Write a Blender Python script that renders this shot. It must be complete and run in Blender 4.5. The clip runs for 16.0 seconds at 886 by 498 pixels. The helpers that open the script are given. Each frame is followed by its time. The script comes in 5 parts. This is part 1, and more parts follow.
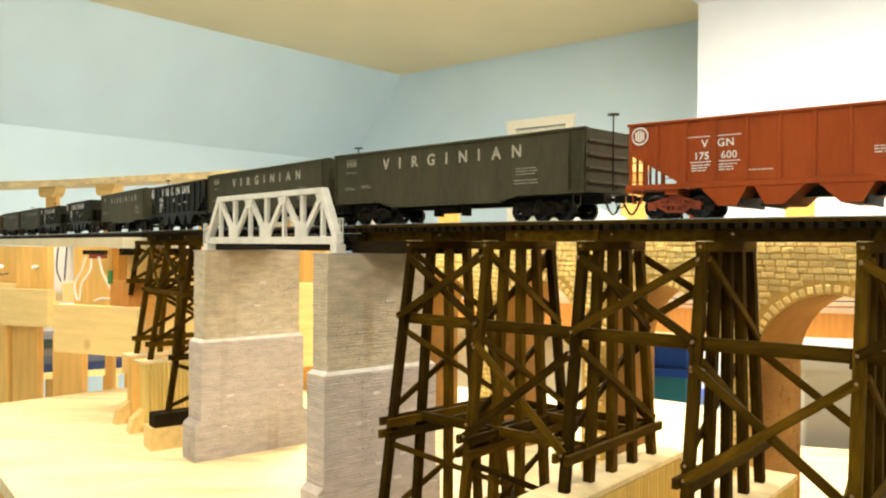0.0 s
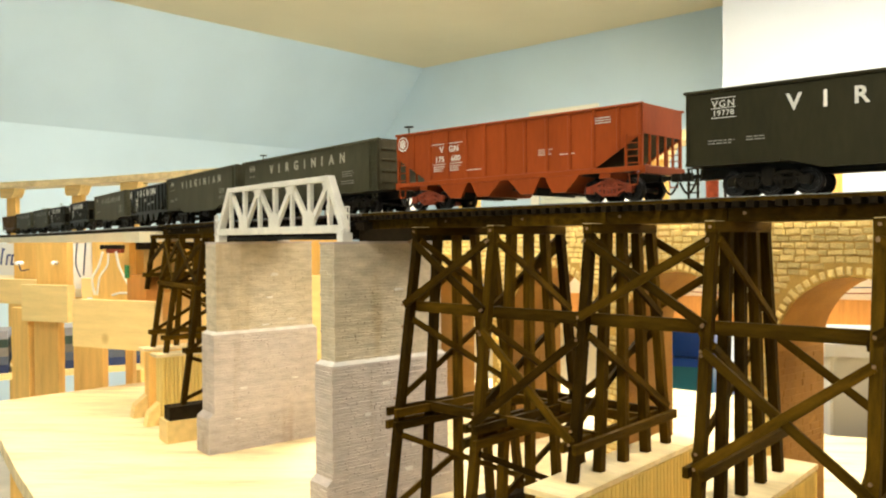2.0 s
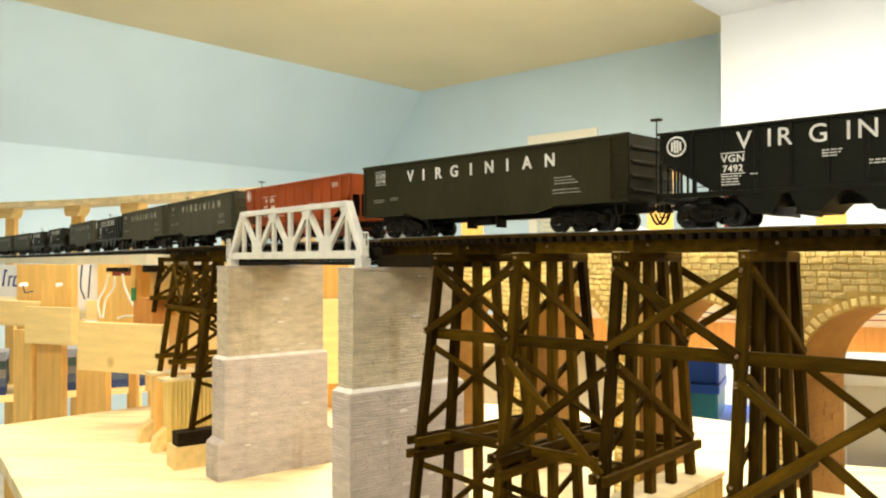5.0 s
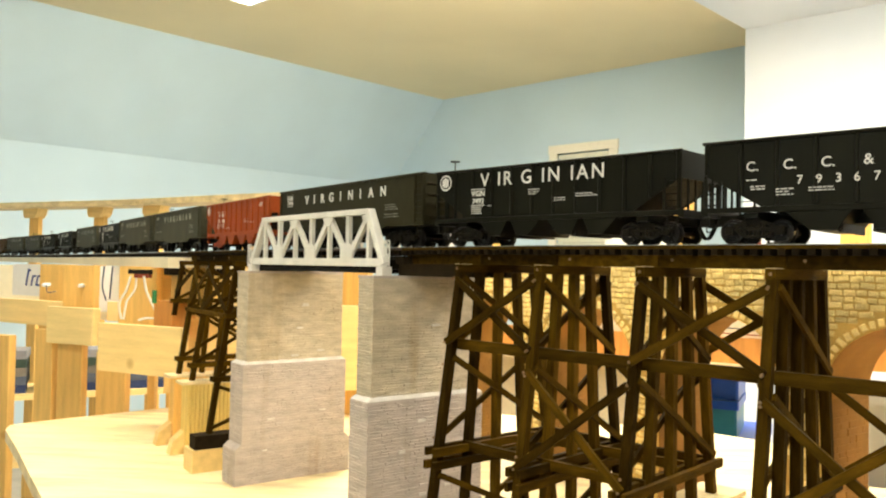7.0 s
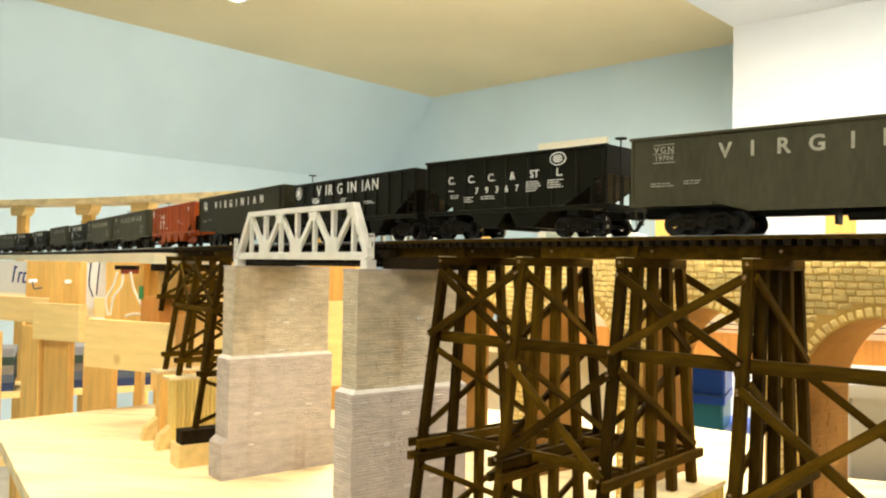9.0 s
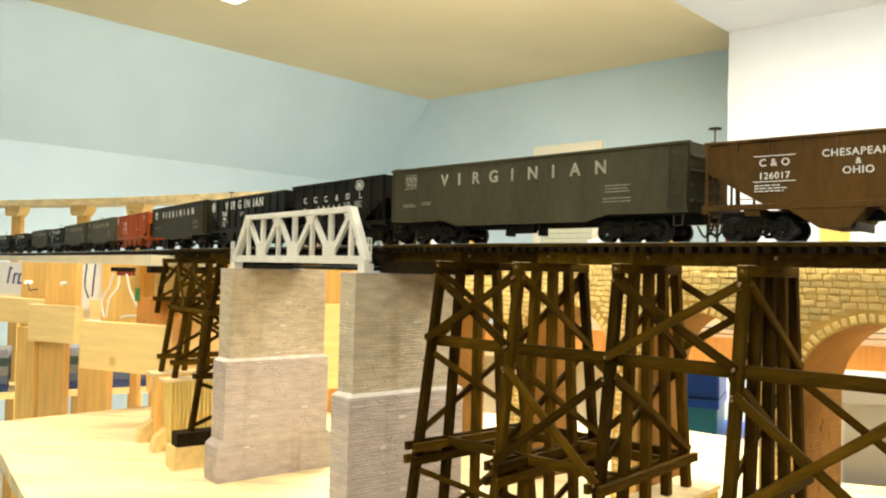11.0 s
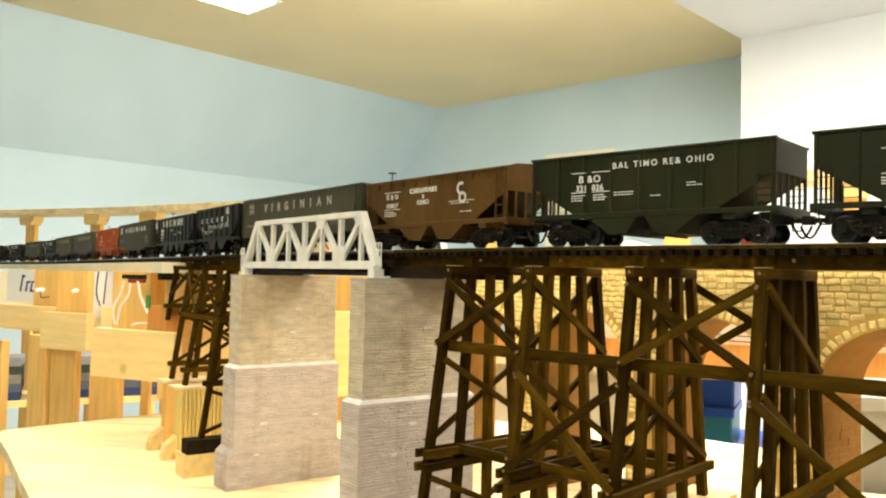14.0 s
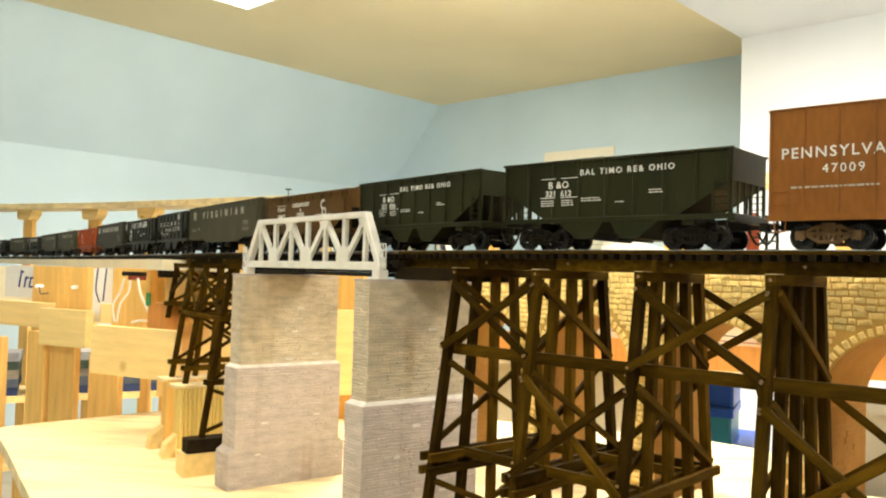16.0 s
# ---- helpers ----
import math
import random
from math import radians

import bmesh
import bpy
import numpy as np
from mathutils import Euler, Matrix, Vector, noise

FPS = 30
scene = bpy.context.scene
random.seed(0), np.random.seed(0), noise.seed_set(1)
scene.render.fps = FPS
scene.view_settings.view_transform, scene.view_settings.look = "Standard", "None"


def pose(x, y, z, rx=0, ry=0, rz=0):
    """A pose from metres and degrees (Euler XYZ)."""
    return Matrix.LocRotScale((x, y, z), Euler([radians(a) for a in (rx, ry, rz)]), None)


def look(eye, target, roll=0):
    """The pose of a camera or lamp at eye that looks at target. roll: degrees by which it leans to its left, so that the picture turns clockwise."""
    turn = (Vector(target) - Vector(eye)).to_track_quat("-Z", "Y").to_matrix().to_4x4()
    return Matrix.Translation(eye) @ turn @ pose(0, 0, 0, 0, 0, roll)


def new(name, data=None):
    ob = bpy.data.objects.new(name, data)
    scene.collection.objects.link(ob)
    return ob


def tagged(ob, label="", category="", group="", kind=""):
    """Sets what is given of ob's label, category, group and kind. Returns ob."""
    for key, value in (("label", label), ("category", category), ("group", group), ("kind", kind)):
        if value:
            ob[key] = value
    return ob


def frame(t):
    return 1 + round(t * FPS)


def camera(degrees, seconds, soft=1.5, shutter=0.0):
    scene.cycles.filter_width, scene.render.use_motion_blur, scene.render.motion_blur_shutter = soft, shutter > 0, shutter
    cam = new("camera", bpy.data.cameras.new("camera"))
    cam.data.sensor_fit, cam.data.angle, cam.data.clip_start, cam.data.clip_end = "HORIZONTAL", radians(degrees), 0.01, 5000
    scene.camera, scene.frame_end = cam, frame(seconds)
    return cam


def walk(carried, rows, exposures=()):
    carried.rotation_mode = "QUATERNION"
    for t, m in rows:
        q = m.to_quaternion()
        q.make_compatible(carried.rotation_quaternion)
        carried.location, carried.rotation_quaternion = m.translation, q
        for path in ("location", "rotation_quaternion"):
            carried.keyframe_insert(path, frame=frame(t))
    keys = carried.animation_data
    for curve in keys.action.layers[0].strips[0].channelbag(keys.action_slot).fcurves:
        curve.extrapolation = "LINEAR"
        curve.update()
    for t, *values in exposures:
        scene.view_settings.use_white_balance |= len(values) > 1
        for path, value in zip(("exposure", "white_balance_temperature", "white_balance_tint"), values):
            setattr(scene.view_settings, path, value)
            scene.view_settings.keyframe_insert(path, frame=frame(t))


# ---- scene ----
cam = camera(58.0, 16.0, soft=2.1)
PATH = [
    (0, (-0.001, -0.126, 1.311), (-0.013, 1.874, 1.298), 0.3),
    (0.5, (0.011, -0.126, 1.308), (-0.013, 1.874, 1.287), -0.4),
    (1, (0.019, -0.127, 1.309), (-0.028, 1.873, 1.291), -0.9),
    (1.5, (0.02, -0.122, 1.309), (-0.041, 1.877, 1.306), -0.7),
    (2, (0.017, -0.11, 1.304), (-0.061, 1.888, 1.276), -0.5),
    (2.5, (0.011, -0.117, 1.311), (-0.06, 1.882, 1.31), 0.1),
    (3, (0.002, -0.112, 1.312), (-0.066, 1.887, 1.311), 0.2),
    (3.5, (0.0, -0.117, 1.311), (-0.064, 1.882, 1.317), -0.3),
    (4, (-0.004, -0.116, 1.312), (-0.063, 1.883, 1.317), -0.4),
    (4.2, (-0.006, -0.111, 1.308), (-0.065, 1.888, 1.316), -0.4),
    (6.5, (-0.009, -0.104, 1.309), (-0.106, 1.893, 1.359), 1.0),
    (7, (-0.011, -0.104, 1.31), (-0.121, 1.893, 1.357), 1.1),
    (7.5, (-0.01, -0.104, 1.309), (-0.12, 1.892, 1.367), 1.1),
    (8, (-0.008, -0.105, 1.311), (-0.119, 1.89, 1.379), 1.0),
    (8.5, (-0.007, -0.1, 1.305), (-0.121, 1.895, 1.364), 1.2),
    (9, (-0.004, -0.108, 1.305), (-0.091, 1.889, 1.348), 1.0),
    (9.2, (-0.004, -0.108, 1.306), (-0.084, 1.89, 1.339), 1.1),
    (11.3, (-0.006, -0.112, 1.307), (-0.081, 1.886, 1.357), 1.3),
    (11.5, (-0.004, -0.107, 1.307), (-0.091, 1.89, 1.348), 1.2),
    (12, (-0.01, -0.1, 1.306), (-0.105, 1.897, 1.336), 1.1),
    (12.5, (-0.013, -0.102, 1.306), (-0.085, 1.896, 1.344), 1.4),
    (13, (-0.014, -0.1, 1.304), (-0.092, 1.898, 1.346), 1.3),
    (13.5, (-0.016, -0.097, 1.302), (-0.109, 1.9, 1.375), 1.5),
    (14, (-0.005, -0.103, 1.303), (-0.11, 1.893, 1.374), 1.2),
    (14.5, (0.003, -0.105, 1.304), (-0.108, 1.891, 1.373), 0.9),
    (15, (0.005, -0.093, 1.301), (-0.11, 1.903, 1.364), 0.8),
    (15.5, (-0.007, -0.093, 1.303), (-0.113, 1.904, 1.36), 1.3),
    (16, (-0.013, -0.099, 1.308), (-0.111, 1.897, 1.37), 1.6),
]
walk(cam, [(t, look(eye, target, roll)) for t, eye, target, roll in PATH])

# ---------------------------------------------------------------- light
world = bpy.data.worlds.new("room_air")
scene.world = world
world.use_nodes = True
world.node_tree.nodes["Background"].inputs[0].default_value = (0.9, 0.95, 1.0, 1)
world.node_tree.nodes["Background"].inputs[1].default_value = 0.05
scene.view_settings.exposure = 0.0


# ---------------------------------------------------------------- materials
def mat(name, base, rough=0.6, metal=0.0, vary=0.12, scale=40.0, fine=400.0, bump=0.15, stretch=(1, 1, 1), dark=None, coat=0.0, per_object=0.0, spots=0.0, spec=0.3):
    """Painted, wooden or metal surface: two scales of tone and a fine relief."""
    m = bpy.data.materials.new(name)
    m.use_nodes = True
    nt = m.node_tree
    b = nt.nodes["Principled BSDF"]
    b.inputs["Roughness"].default_value, b.inputs["Metallic"].default_value = rough, metal
    b.inputs["Coat Weight"].default_value, b.inputs["Specular IOR Level"].default_value = coat, spec
    co = nt.nodes.new("ShaderNodeTexCoord")
    mp = nt.nodes.new("ShaderNodeMapping")
    mp.inputs["Scale"].default_value = stretch
    nt.links.new(co.outputs["Object"], mp.inputs[0])
    n1, n2 = nt.nodes.new("ShaderNodeTexNoise"), nt.nodes.new("ShaderNodeTexNoise")
    n1.inputs["Scale"].default_value, n2.inputs["Scale"].default_value = scale, fine
    n1.inputs["Detail"].default_value = n2.inputs["Detail"].default_value = 4
    for n in (n1, n2):
        nt.links.new(mp.outputs[0], n.inputs["Vector"])
    mix = nt.nodes.new("ShaderNodeMix")
    mix.data_type = "RGBA"
    d = dark or tuple(c * (1 - 2.2 * vary) for c in base)
    l = tuple(min(1, c * (1 + 1.3 * vary)) for c in base)
    mix.inputs[6].default_value, mix.inputs[7].default_value = (*d, 1), (*l, 1)
    add = nt.nodes.new("ShaderNodeMath")
    add.operation = "ADD"
    half = nt.nodes.new("ShaderNodeMath")
    half.operation = "MULTIPLY"
    half.inputs[1].default_value = 0.45
    nt.links.new(n2.outputs[0], half.inputs[0])
    nt.links.new(n1.outputs[0], add.inputs[0])
    nt.links.new(half.outputs[0], add.inputs[1])
    rng = nt.nodes.new("ShaderNodeMapRange")
    rng.inputs[1].default_value, rng.inputs[2].default_value = 0.45, 1.0
    nt.links.new(add.outputs[0], rng.inputs[0])
    nt.links.new(rng.outputs[0], mix.inputs[0])
    out = mix.outputs[2]
    if per_object:
        oi = nt.nodes.new("ShaderNodeObjectInfo")
        hs = nt.nodes.new("ShaderNodeHueSaturation")
        r2 = nt.nodes.new("ShaderNodeMapRange")
        r2.inputs[3].default_value, r2.inputs[4].default_value = 1 - per_object, 1 + per_object
        nt.links.new(oi.outputs["Random"], r2.inputs[0])
        nt.links.new(r2.outputs[0], hs.inputs["Value"])
        nt.links.new(out, hs.inputs["Color"])
        out = hs.outputs[0]
    if spots:
        vo = nt.nodes.new("ShaderNodeTexVoronoi")
        vo.inputs["Scale"].default_value = spots
        nt.links.new(co.outputs["Object"], vo.inputs["Vector"])
        r3 = nt.nodes.new("ShaderNodeMapRange")
        r3.inputs[1].default_value, r3.inputs[2].default_value = 0.05, 0.13
        nt.links.new(vo.outputs["Distance"], r3.inputs[0])
        mk = nt.nodes.new("ShaderNodeMix")
        mk.data_type = "RGBA"
        mk.inputs[6].default_value = (*[c * f for c, f in zip(base, (0.5, 0.33, 0.2))], 1)
        nt.links.new(r3.outputs[0], mk.inputs[0])
        nt.links.new(out, mk.inputs[7])
        out = mk.outputs[2]
    nt.links.new(out, b.inputs["Base Color"])
    if bump:
        bp = nt.nodes.new("ShaderNodeBump")
        bp.inputs["Strength"].default_value, bp.inputs["Distance"].default_value = bump, 0.001
        nt.links.new(add.outputs[0], bp.inputs["Height"])
        nt.links.new(bp.outputs[0], b.inputs["Normal"])
    return m


def glow(name, colour, strength):
    m = bpy.data.materials.new(name)
    m.use_nodes = True
    b = m.node_tree.nodes["Principled BSDF"]
    b.inputs["Base Color"].default_value = (0.9, 0.9, 0.9, 1)
    b.inputs["Emission Color"].default_value = (*colour, 1)
    b.inputs["Emission Strength"].default_value = strength
    return m


M = dict(
    blue=mat("blue_wall_paint", (0.50, 0.64, 0.735), 0.8, vary=0.03, scale=2, fine=300, bump=0.05),
    tan=mat("cream_ceiling_paint", (0.74, 0.66, 0.45), 0.85, vary=0.03, scale=1.5, fine=250, bump=0.08),
    white=mat("white_wall_paint", (0.67, 0.715, 0.77), 0.8, vary=0.02, scale=2, fine=300, bump=0.05),
    floor=mat("beige_floor", (0.55, 0.49, 0.40), 0.7, vary=0.1, scale=5, fine=200),
    trim=mat("cream_trim", (0.75, 0.72, 0.62), 0.5, vary=0.03),
    blind=mat("pale_green_blind", (0.70, 0.72, 0.60), 0.6, vary=0.05),
    ply=mat("birch_plywood", (0.86, 0.67, 0.37), 0.55, vary=0.17, scale=6, fine=60, bump=0.08, stretch=(1, 7, 7)),
    pine=mat("pine_board", (0.79, 0.48, 0.135), 0.5, vary=0.10, scale=9, fine=90, bump=0.1, stretch=(10, 10, 1), per_object=0.12, spots=9),
    pinex=mat("pine_board_flat", (0.87, 0.64, 0.27), 0.5, vary=0.07, scale=9, fine=90, bump=0.1, stretch=(1, 10, 10), per_object=0.1, spots=9),
    paleply=mat("pale_plywood", (0.90, 0.80, 0.56), 0.5, vary=0.05, scale=6, fine=60, bump=0.05),
    bead=mat("ribbed_green_pine", (0.74, 0.54, 0.16), 0.55, vary=0.1, scale=12, fine=200, stretch=(8, 8, 1)),
    timber=mat("stained_trestle_timber", (0.062, 0.0325, 0.0022), 0.66, vary=0.27, scale=40, fine=500, bump=0.5, stretch=(6, 6, 1), per_object=0.62, spec=0.03),
    timberx=mat("stained_trestle_beam", (0.058, 0.0305, 0.0021), 0.66, vary=0.27, scale=40, fine=500, bump=0.5, stretch=(1, 6, 6), per_object=0.58, spec=0.03),
    tie=mat("creosoted_tie", (0.016, 0.0105, 0.0045), 0.75, vary=0.2, scale=120, fine=900, bump=0.4, per_object=0.3, spec=0.06),
    bolt=mat("worn_steel_bolt", (0.34, 0.22, 0.12), 0.45, 0.7, vary=0.2, scale=300),
    rail=mat("weathered_rail", (0.13, 0.09, 0.065), 0.5, 0.6, vary=0.2, scale=100),
    railtop=mat("polished_rail_head", (0.55, 0.52, 0.48), 0.25, 1.0, vary=0.08, scale=200),
    warmstone=mat("tan_cast_stone", (0.565, 0.49, 0.365), 0.9, vary=0.13, scale=45, fine=420, bump=0.9, stretch=(1, 1, 3), per_object=0.04),
    stone=mat("grey_cast_stone", (0.49, 0.43, 0.385), 0.9, vary=0.10, scale=45, fine=420, bump=0.9, stretch=(1, 1, 3), per_object=0.05),
    stain=mat("pale_stone", (0.68, 0.65, 0.60), 0.9, vary=0.1, scale=60),
    sand=mat("sandstone_block", (0.92, 0.70, 0.29), 0.7, vary=0.14, scale=90, fine=600, bump=0.7, per_object=0.16),
    mortar=mat("brown_mortar", (0.66, 0.43, 0.12), 0.95, vary=0.16, scale=30, fine=600, bump=0.5),
    brick=mat("brown_brick_course", (0.27, 0.135, 0.026), 0.9, vary=0.10, scale=30, fine=500, bump=0.5, per_object=0.15),
    silver=mat("silver_bridge_paint", (0.76, 0.74, 0.67), 0.45, 0.15, vary=0.07, scale=60, fine=600, bump=0.1),
    gon=mat("weathered_black_car_paint", (0.027, 0.0235, 0.0095), 0.55, vary=0.18, scale=18, fine=300, bump=0.1, stretch=(1, 1, 0.25), spec=0.14),
    black=mat("black_car_paint", (0.0075, 0.0070, 0.0030), 0.45, vary=0.15, scale=25, fine=300, bump=0.08, stretch=(1, 1, 0.3), spec=0.14),
    green=mat("dusty_black_green_car_paint", (0.018, 0.0185, 0.0060), 0.5, vary=0.18, scale=22, fine=300, bump=0.08, stretch=(1, 1, 0.3), spec=0.14),
    red=mat("oxide_red_car_paint", (0.30, 0.056, 0.010), 0.5, vary=0.12, scale=22, fine=300, bump=0.08, stretch=(1, 1, 0.3), spec=0.14),
    brown=mat("brown_car_paint", (0.086, 0.042, 0.008), 0.5, vary=0.2, scale=22, fine=300, bump=0.08, stretch=(1, 1, 0.3), spec=0.14),
    box=mat("freight_brown_paint", (0.24, 0.090, 0.016), 0.5, vary=0.16, scale=22, fine=300, bump=0.08, stretch=(1, 1, 0.3), spec=0.14),
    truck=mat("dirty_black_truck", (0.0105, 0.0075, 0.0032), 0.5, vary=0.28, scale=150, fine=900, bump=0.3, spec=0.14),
    redtruck=mat("oxide_red_truck", (0.26, 0.055, 0.025), 0.55, vary=0.2, scale=150, fine=900, bump=0.3, spec=0.14),
    rusty=mat("dusty_brown_truck", (0.135, 0.078, 0.032), 0.65, vary=0.25, scale=150, fine=900, bump=0.3, spec=0.14),
    wheel=mat("blackened_wheel", (0.035, 0.030, 0.026), 0.4, 0.7, vary=0.2, scale=200),
    tread=mat("bright_wheel_tread", (0.42, 0.39, 0.34), 0.24, 1.0, vary=0.1, scale=200),
    letter=mat("white_lettering", (0.72, 0.71, 0.66), 0.6, vary=0.06, scale=150, fine=900, bump=0),
    faded=mat("faded_lettering", (0.30, 0.29, 0.25), 0.65, vary=0.2, scale=150, fine=900, bump=0),
    wire=mat("white_cable", (0.75, 0.70, 0.58), 0.45, vary=0.04, bump=0),
    darkwire=mat("blue_black_cable", (0.03, 0.04, 0.07), 0.45, vary=0.04, bump=0),
    plug=mat("green_connector", (0.05, 0.22, 0.07), 0.4, vary=0.05, bump=0),
    blueplastic=mat("blue_plastic", (0.012, 0.085, 0.55), 0.35, vary=0.05, scale=10),
    tealplastic=mat("teal_plastic", (0.02, 0.19, 0.28), 0.35, vary=0.08, scale=10),
    cabinet=mat("orange_wood_cabinet", (0.58, 0.25, 0.055), 0.45, vary=0.12, scale=8, fine=80, stretch=(10, 10, 1)),
    grey=mat("grey_paint_panel", (0.30, 0.30, 0.295), 0.6, vary=0.03, scale=3),
    paper=mat("white_paper", (0.80, 0.80, 0.78), 0.7, vary=0.02),
    ink=mat("blue_ink", (0.03, 0.05, 0.2), 0.6, vary=0.02),
    lampwhite=mat("white_enamel", (0.8, 0.8, 0.8), 0.35, vary=0.01),
    gonpale=mat("dusty_grey_black_car_paint", (0.058, 0.054, 0.030), 0.6, vary=0.18, scale=18, fine=300, bump=0.1, stretch=(1, 1, 0.25), spec=0.14),
    dull=mat("dulled_lettering", (0.38, 0.36, 0.29), 0.65, vary=0.15, scale=150, fine=900, bump=0),
    sand2=mat("cream_foam", (0.66, 0.52, 0.34), 0.9, vary=0.1, scale=12, fine=120, bump=0.4),
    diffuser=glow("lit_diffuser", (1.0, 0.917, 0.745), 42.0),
    dim=glow("lit_diffuser_dim", (1.0, 0.917, 0.745), 13.0),
    strong=glow("lit_diffuser_strong", (1.0, 0.917, 0.745), 88.0),
)

def streaks(m, tint, low, high):
    """Brown runs of water stain down a stone face."""
    nt = m.node_tree
    b = nt.nodes["Principled BSDF"]
    was = b.inputs["Base Color"].links[0].from_socket
    co, mp, nz = nt.nodes.new("ShaderNodeTexCoord"), nt.nodes.new("ShaderNodeMapping"), nt.nodes.new("ShaderNodeTexNoise")
    mp.inputs["Scale"].default_value = (1, 1, 0.16)
    nz.inputs["Scale"].default_value, nz.inputs["Detail"].default_value = 34, 3
    rg, mx = nt.nodes.new("ShaderNodeMapRange"), nt.nodes.new("ShaderNodeMix")
    rg.inputs[1].default_value, rg.inputs[2].default_value, rg.inputs[4].default_value = low, high, 0.75
    mx.data_type, mx.blend_type = "RGBA", "MULTIPLY"
    mx.inputs[7].default_value = (*tint, 1)
    nt.links.new(co.outputs["Object"], mp.inputs[0])
    nt.links.new(mp.outputs[0], nz.inputs["Vector"])
    nt.links.new(nz.outputs[0], rg.inputs[0])
    nt.links.new(rg.outputs[0], mx.inputs[0])
    nt.links.new(was, mx.inputs[6])
    nt.links.new(mx.outputs[2], b.inputs["Base Color"])


streaks(M["warmstone"], (0.74, 0.64, 0.48), 0.56, 0.76)
streaks(M["stone"], (0.78, 0.70, 0.60), 0.60, 0.78)
BOOK = [mat("book_cloth", c, 0.6, vary=0.08) for c in ((0.03, 0.05, 0.14), (0.10, 0.12, 0.16), (0.25, 0.22, 0.18), (0.05, 0.08, 0.06), (0.3, 0.3, 0.32))]


# ---------------------------------------------------------------- builders
def link(name, bm, material, parent=None, label=""):
    me = bpy.data.meshes.new(name)
    bm.normal_update()
    bm.to_mesh(me)
    bm.free()
    me.materials.append(material)
    ob = new(name, me)
    ob.parent = parent
    if label:
        ob["label"] = label
    return ob


def part(name, bm, material, parent, label=""):
    return link(name, bm, material, parent, label)


def thing(name, label, category, m=None, group="", kind=""):
    ob = new(name)
    if m is not None:
        ob.matrix_basis = m
    return tagged(ob, label, category, group, kind)


def prism(bm, pts, axis, lo, hi):
    """Extrude a flat outline (pairs) along an axis from lo to hi."""
    def place(p, v):
        return {"x": (v, p[0], p[1]), "y": (p[0], v, p[1]), "z": (p[0], p[1], v)}[axis]
    a = [bm.verts.new(place(p, lo)) for p in pts]
    b = [bm.verts.new(place(p, hi)) for p in pts]
    faces = [bm.faces.new(a), bm.faces.new(b[::-1])]
    for i in range(len(pts)):
        j = (i + 1) % len(pts)
        faces.append(bm.faces.new((a[j], a[i], b[i], b[j])))
    bmesh.ops.recalc_face_normals(bm, faces=faces)
    return faces


def beam(bm, a, b, w, h, c=0.0, up=(0, 0, 1)):
    """A squared bar from a to b, w wide, h high, with chamfer c."""
    a, b = Vector(a), Vector(b)
    z = (b - a).normalized()
    x = z.cross(Vector(up))
    if x.length < 1e-4:
        x = Vector((1, 0, 0))
    x.normalize()
    y = x.cross(z)
    if c:
        prof = [(-w / 2 + c, -h / 2), (w / 2 - c, -h / 2), (w / 2, -h / 2 + c), (w / 2, h / 2 - c), (w / 2 - c, h / 2), (-w / 2 + c, h / 2), (-w / 2, h / 2 - c), (-w / 2, -h / 2 + c)]
    else:
        prof = [(-w / 2, -h / 2), (w / 2, -h / 2), (w / 2, h / 2), (-w / 2, h / 2)]
    va = [bm.verts.new(a + x * p + y * q) for p, q in prof]
    vb = [bm.verts.new(b + x * p + y * q) for p, q in prof]
    fs = [bm.faces.new(va[::-1]), bm.faces.new(vb)]
    for i in range(len(prof)):
        j = (i + 1) % len(prof)
        fs.append(bm.faces.new((va[i], va[j], vb[j], vb[i])))
    return fs


def box(bm, x0, x1, y0, y1, z0, z1, c=0.0):
    return beam(bm, ((x0 + x1) / 2, (y0 + y1) / 2, z0), ((x0 + x1) / 2, (y0 + y1) / 2, z1), y1 - y0, x1 - x0, c, up=(1, 0, 0))


def rod(bm, a, b, r, n=8, r2=None):
    a, b = Vector(a), Vector(b)
    z = (b - a).normalized()
    x = z.orthogonal().normalized()
    y = z.cross(x)
    rings = []
    for p, q in ((a, r), (b, r if r2 is None else r2)):
        rings.append([bm.verts.new(p + q * (x * math.cos(k * math.tau / n) + y * math.sin(k * math.tau / n))) for k in range(n)])
    bm.faces.new(rings[0][::-1])
    bm.faces.new(rings[1])
    for k in range(n):
        j = (k + 1) % n
        bm.faces.new((rings[0][k], rings[0][j], rings[1][j], rings[1][k]))


def tube(bm, pts, r, n=7):
    """One continuous round tube through the points."""
    pts = [Vector(p) for p in pts]
    rings, x = [], None
    for i, p in enumerate(pts):
        d = (pts[min(i + 1, len(pts) - 1)] - pts[max(i - 1, 0)]).normalized()
        x = d.orthogonal() if x is None else x - d * x.dot(d)
        x.normalize()
        y = d.cross(x)
        rings.append([bm.verts.new(p + r * (x * math.cos(k * math.tau / n) + y * math.sin(k * math.tau / n))) for k in range(n)])
    for a, b in zip(rings[:-1], rings[1:]):
        for k in range(n):
            j = (k + 1) % n
            bm.faces.new((a[k], a[j], b[j], b[k]))
    bm.faces.new(rings[0][::-1])
    bm.faces.new(rings[-1])


def one(name, material, parent, maker, *args, label="", **kw):
    bm = bmesh.new()
    maker(bm, *args, **kw)
    return part(name, bm, material, parent, label)


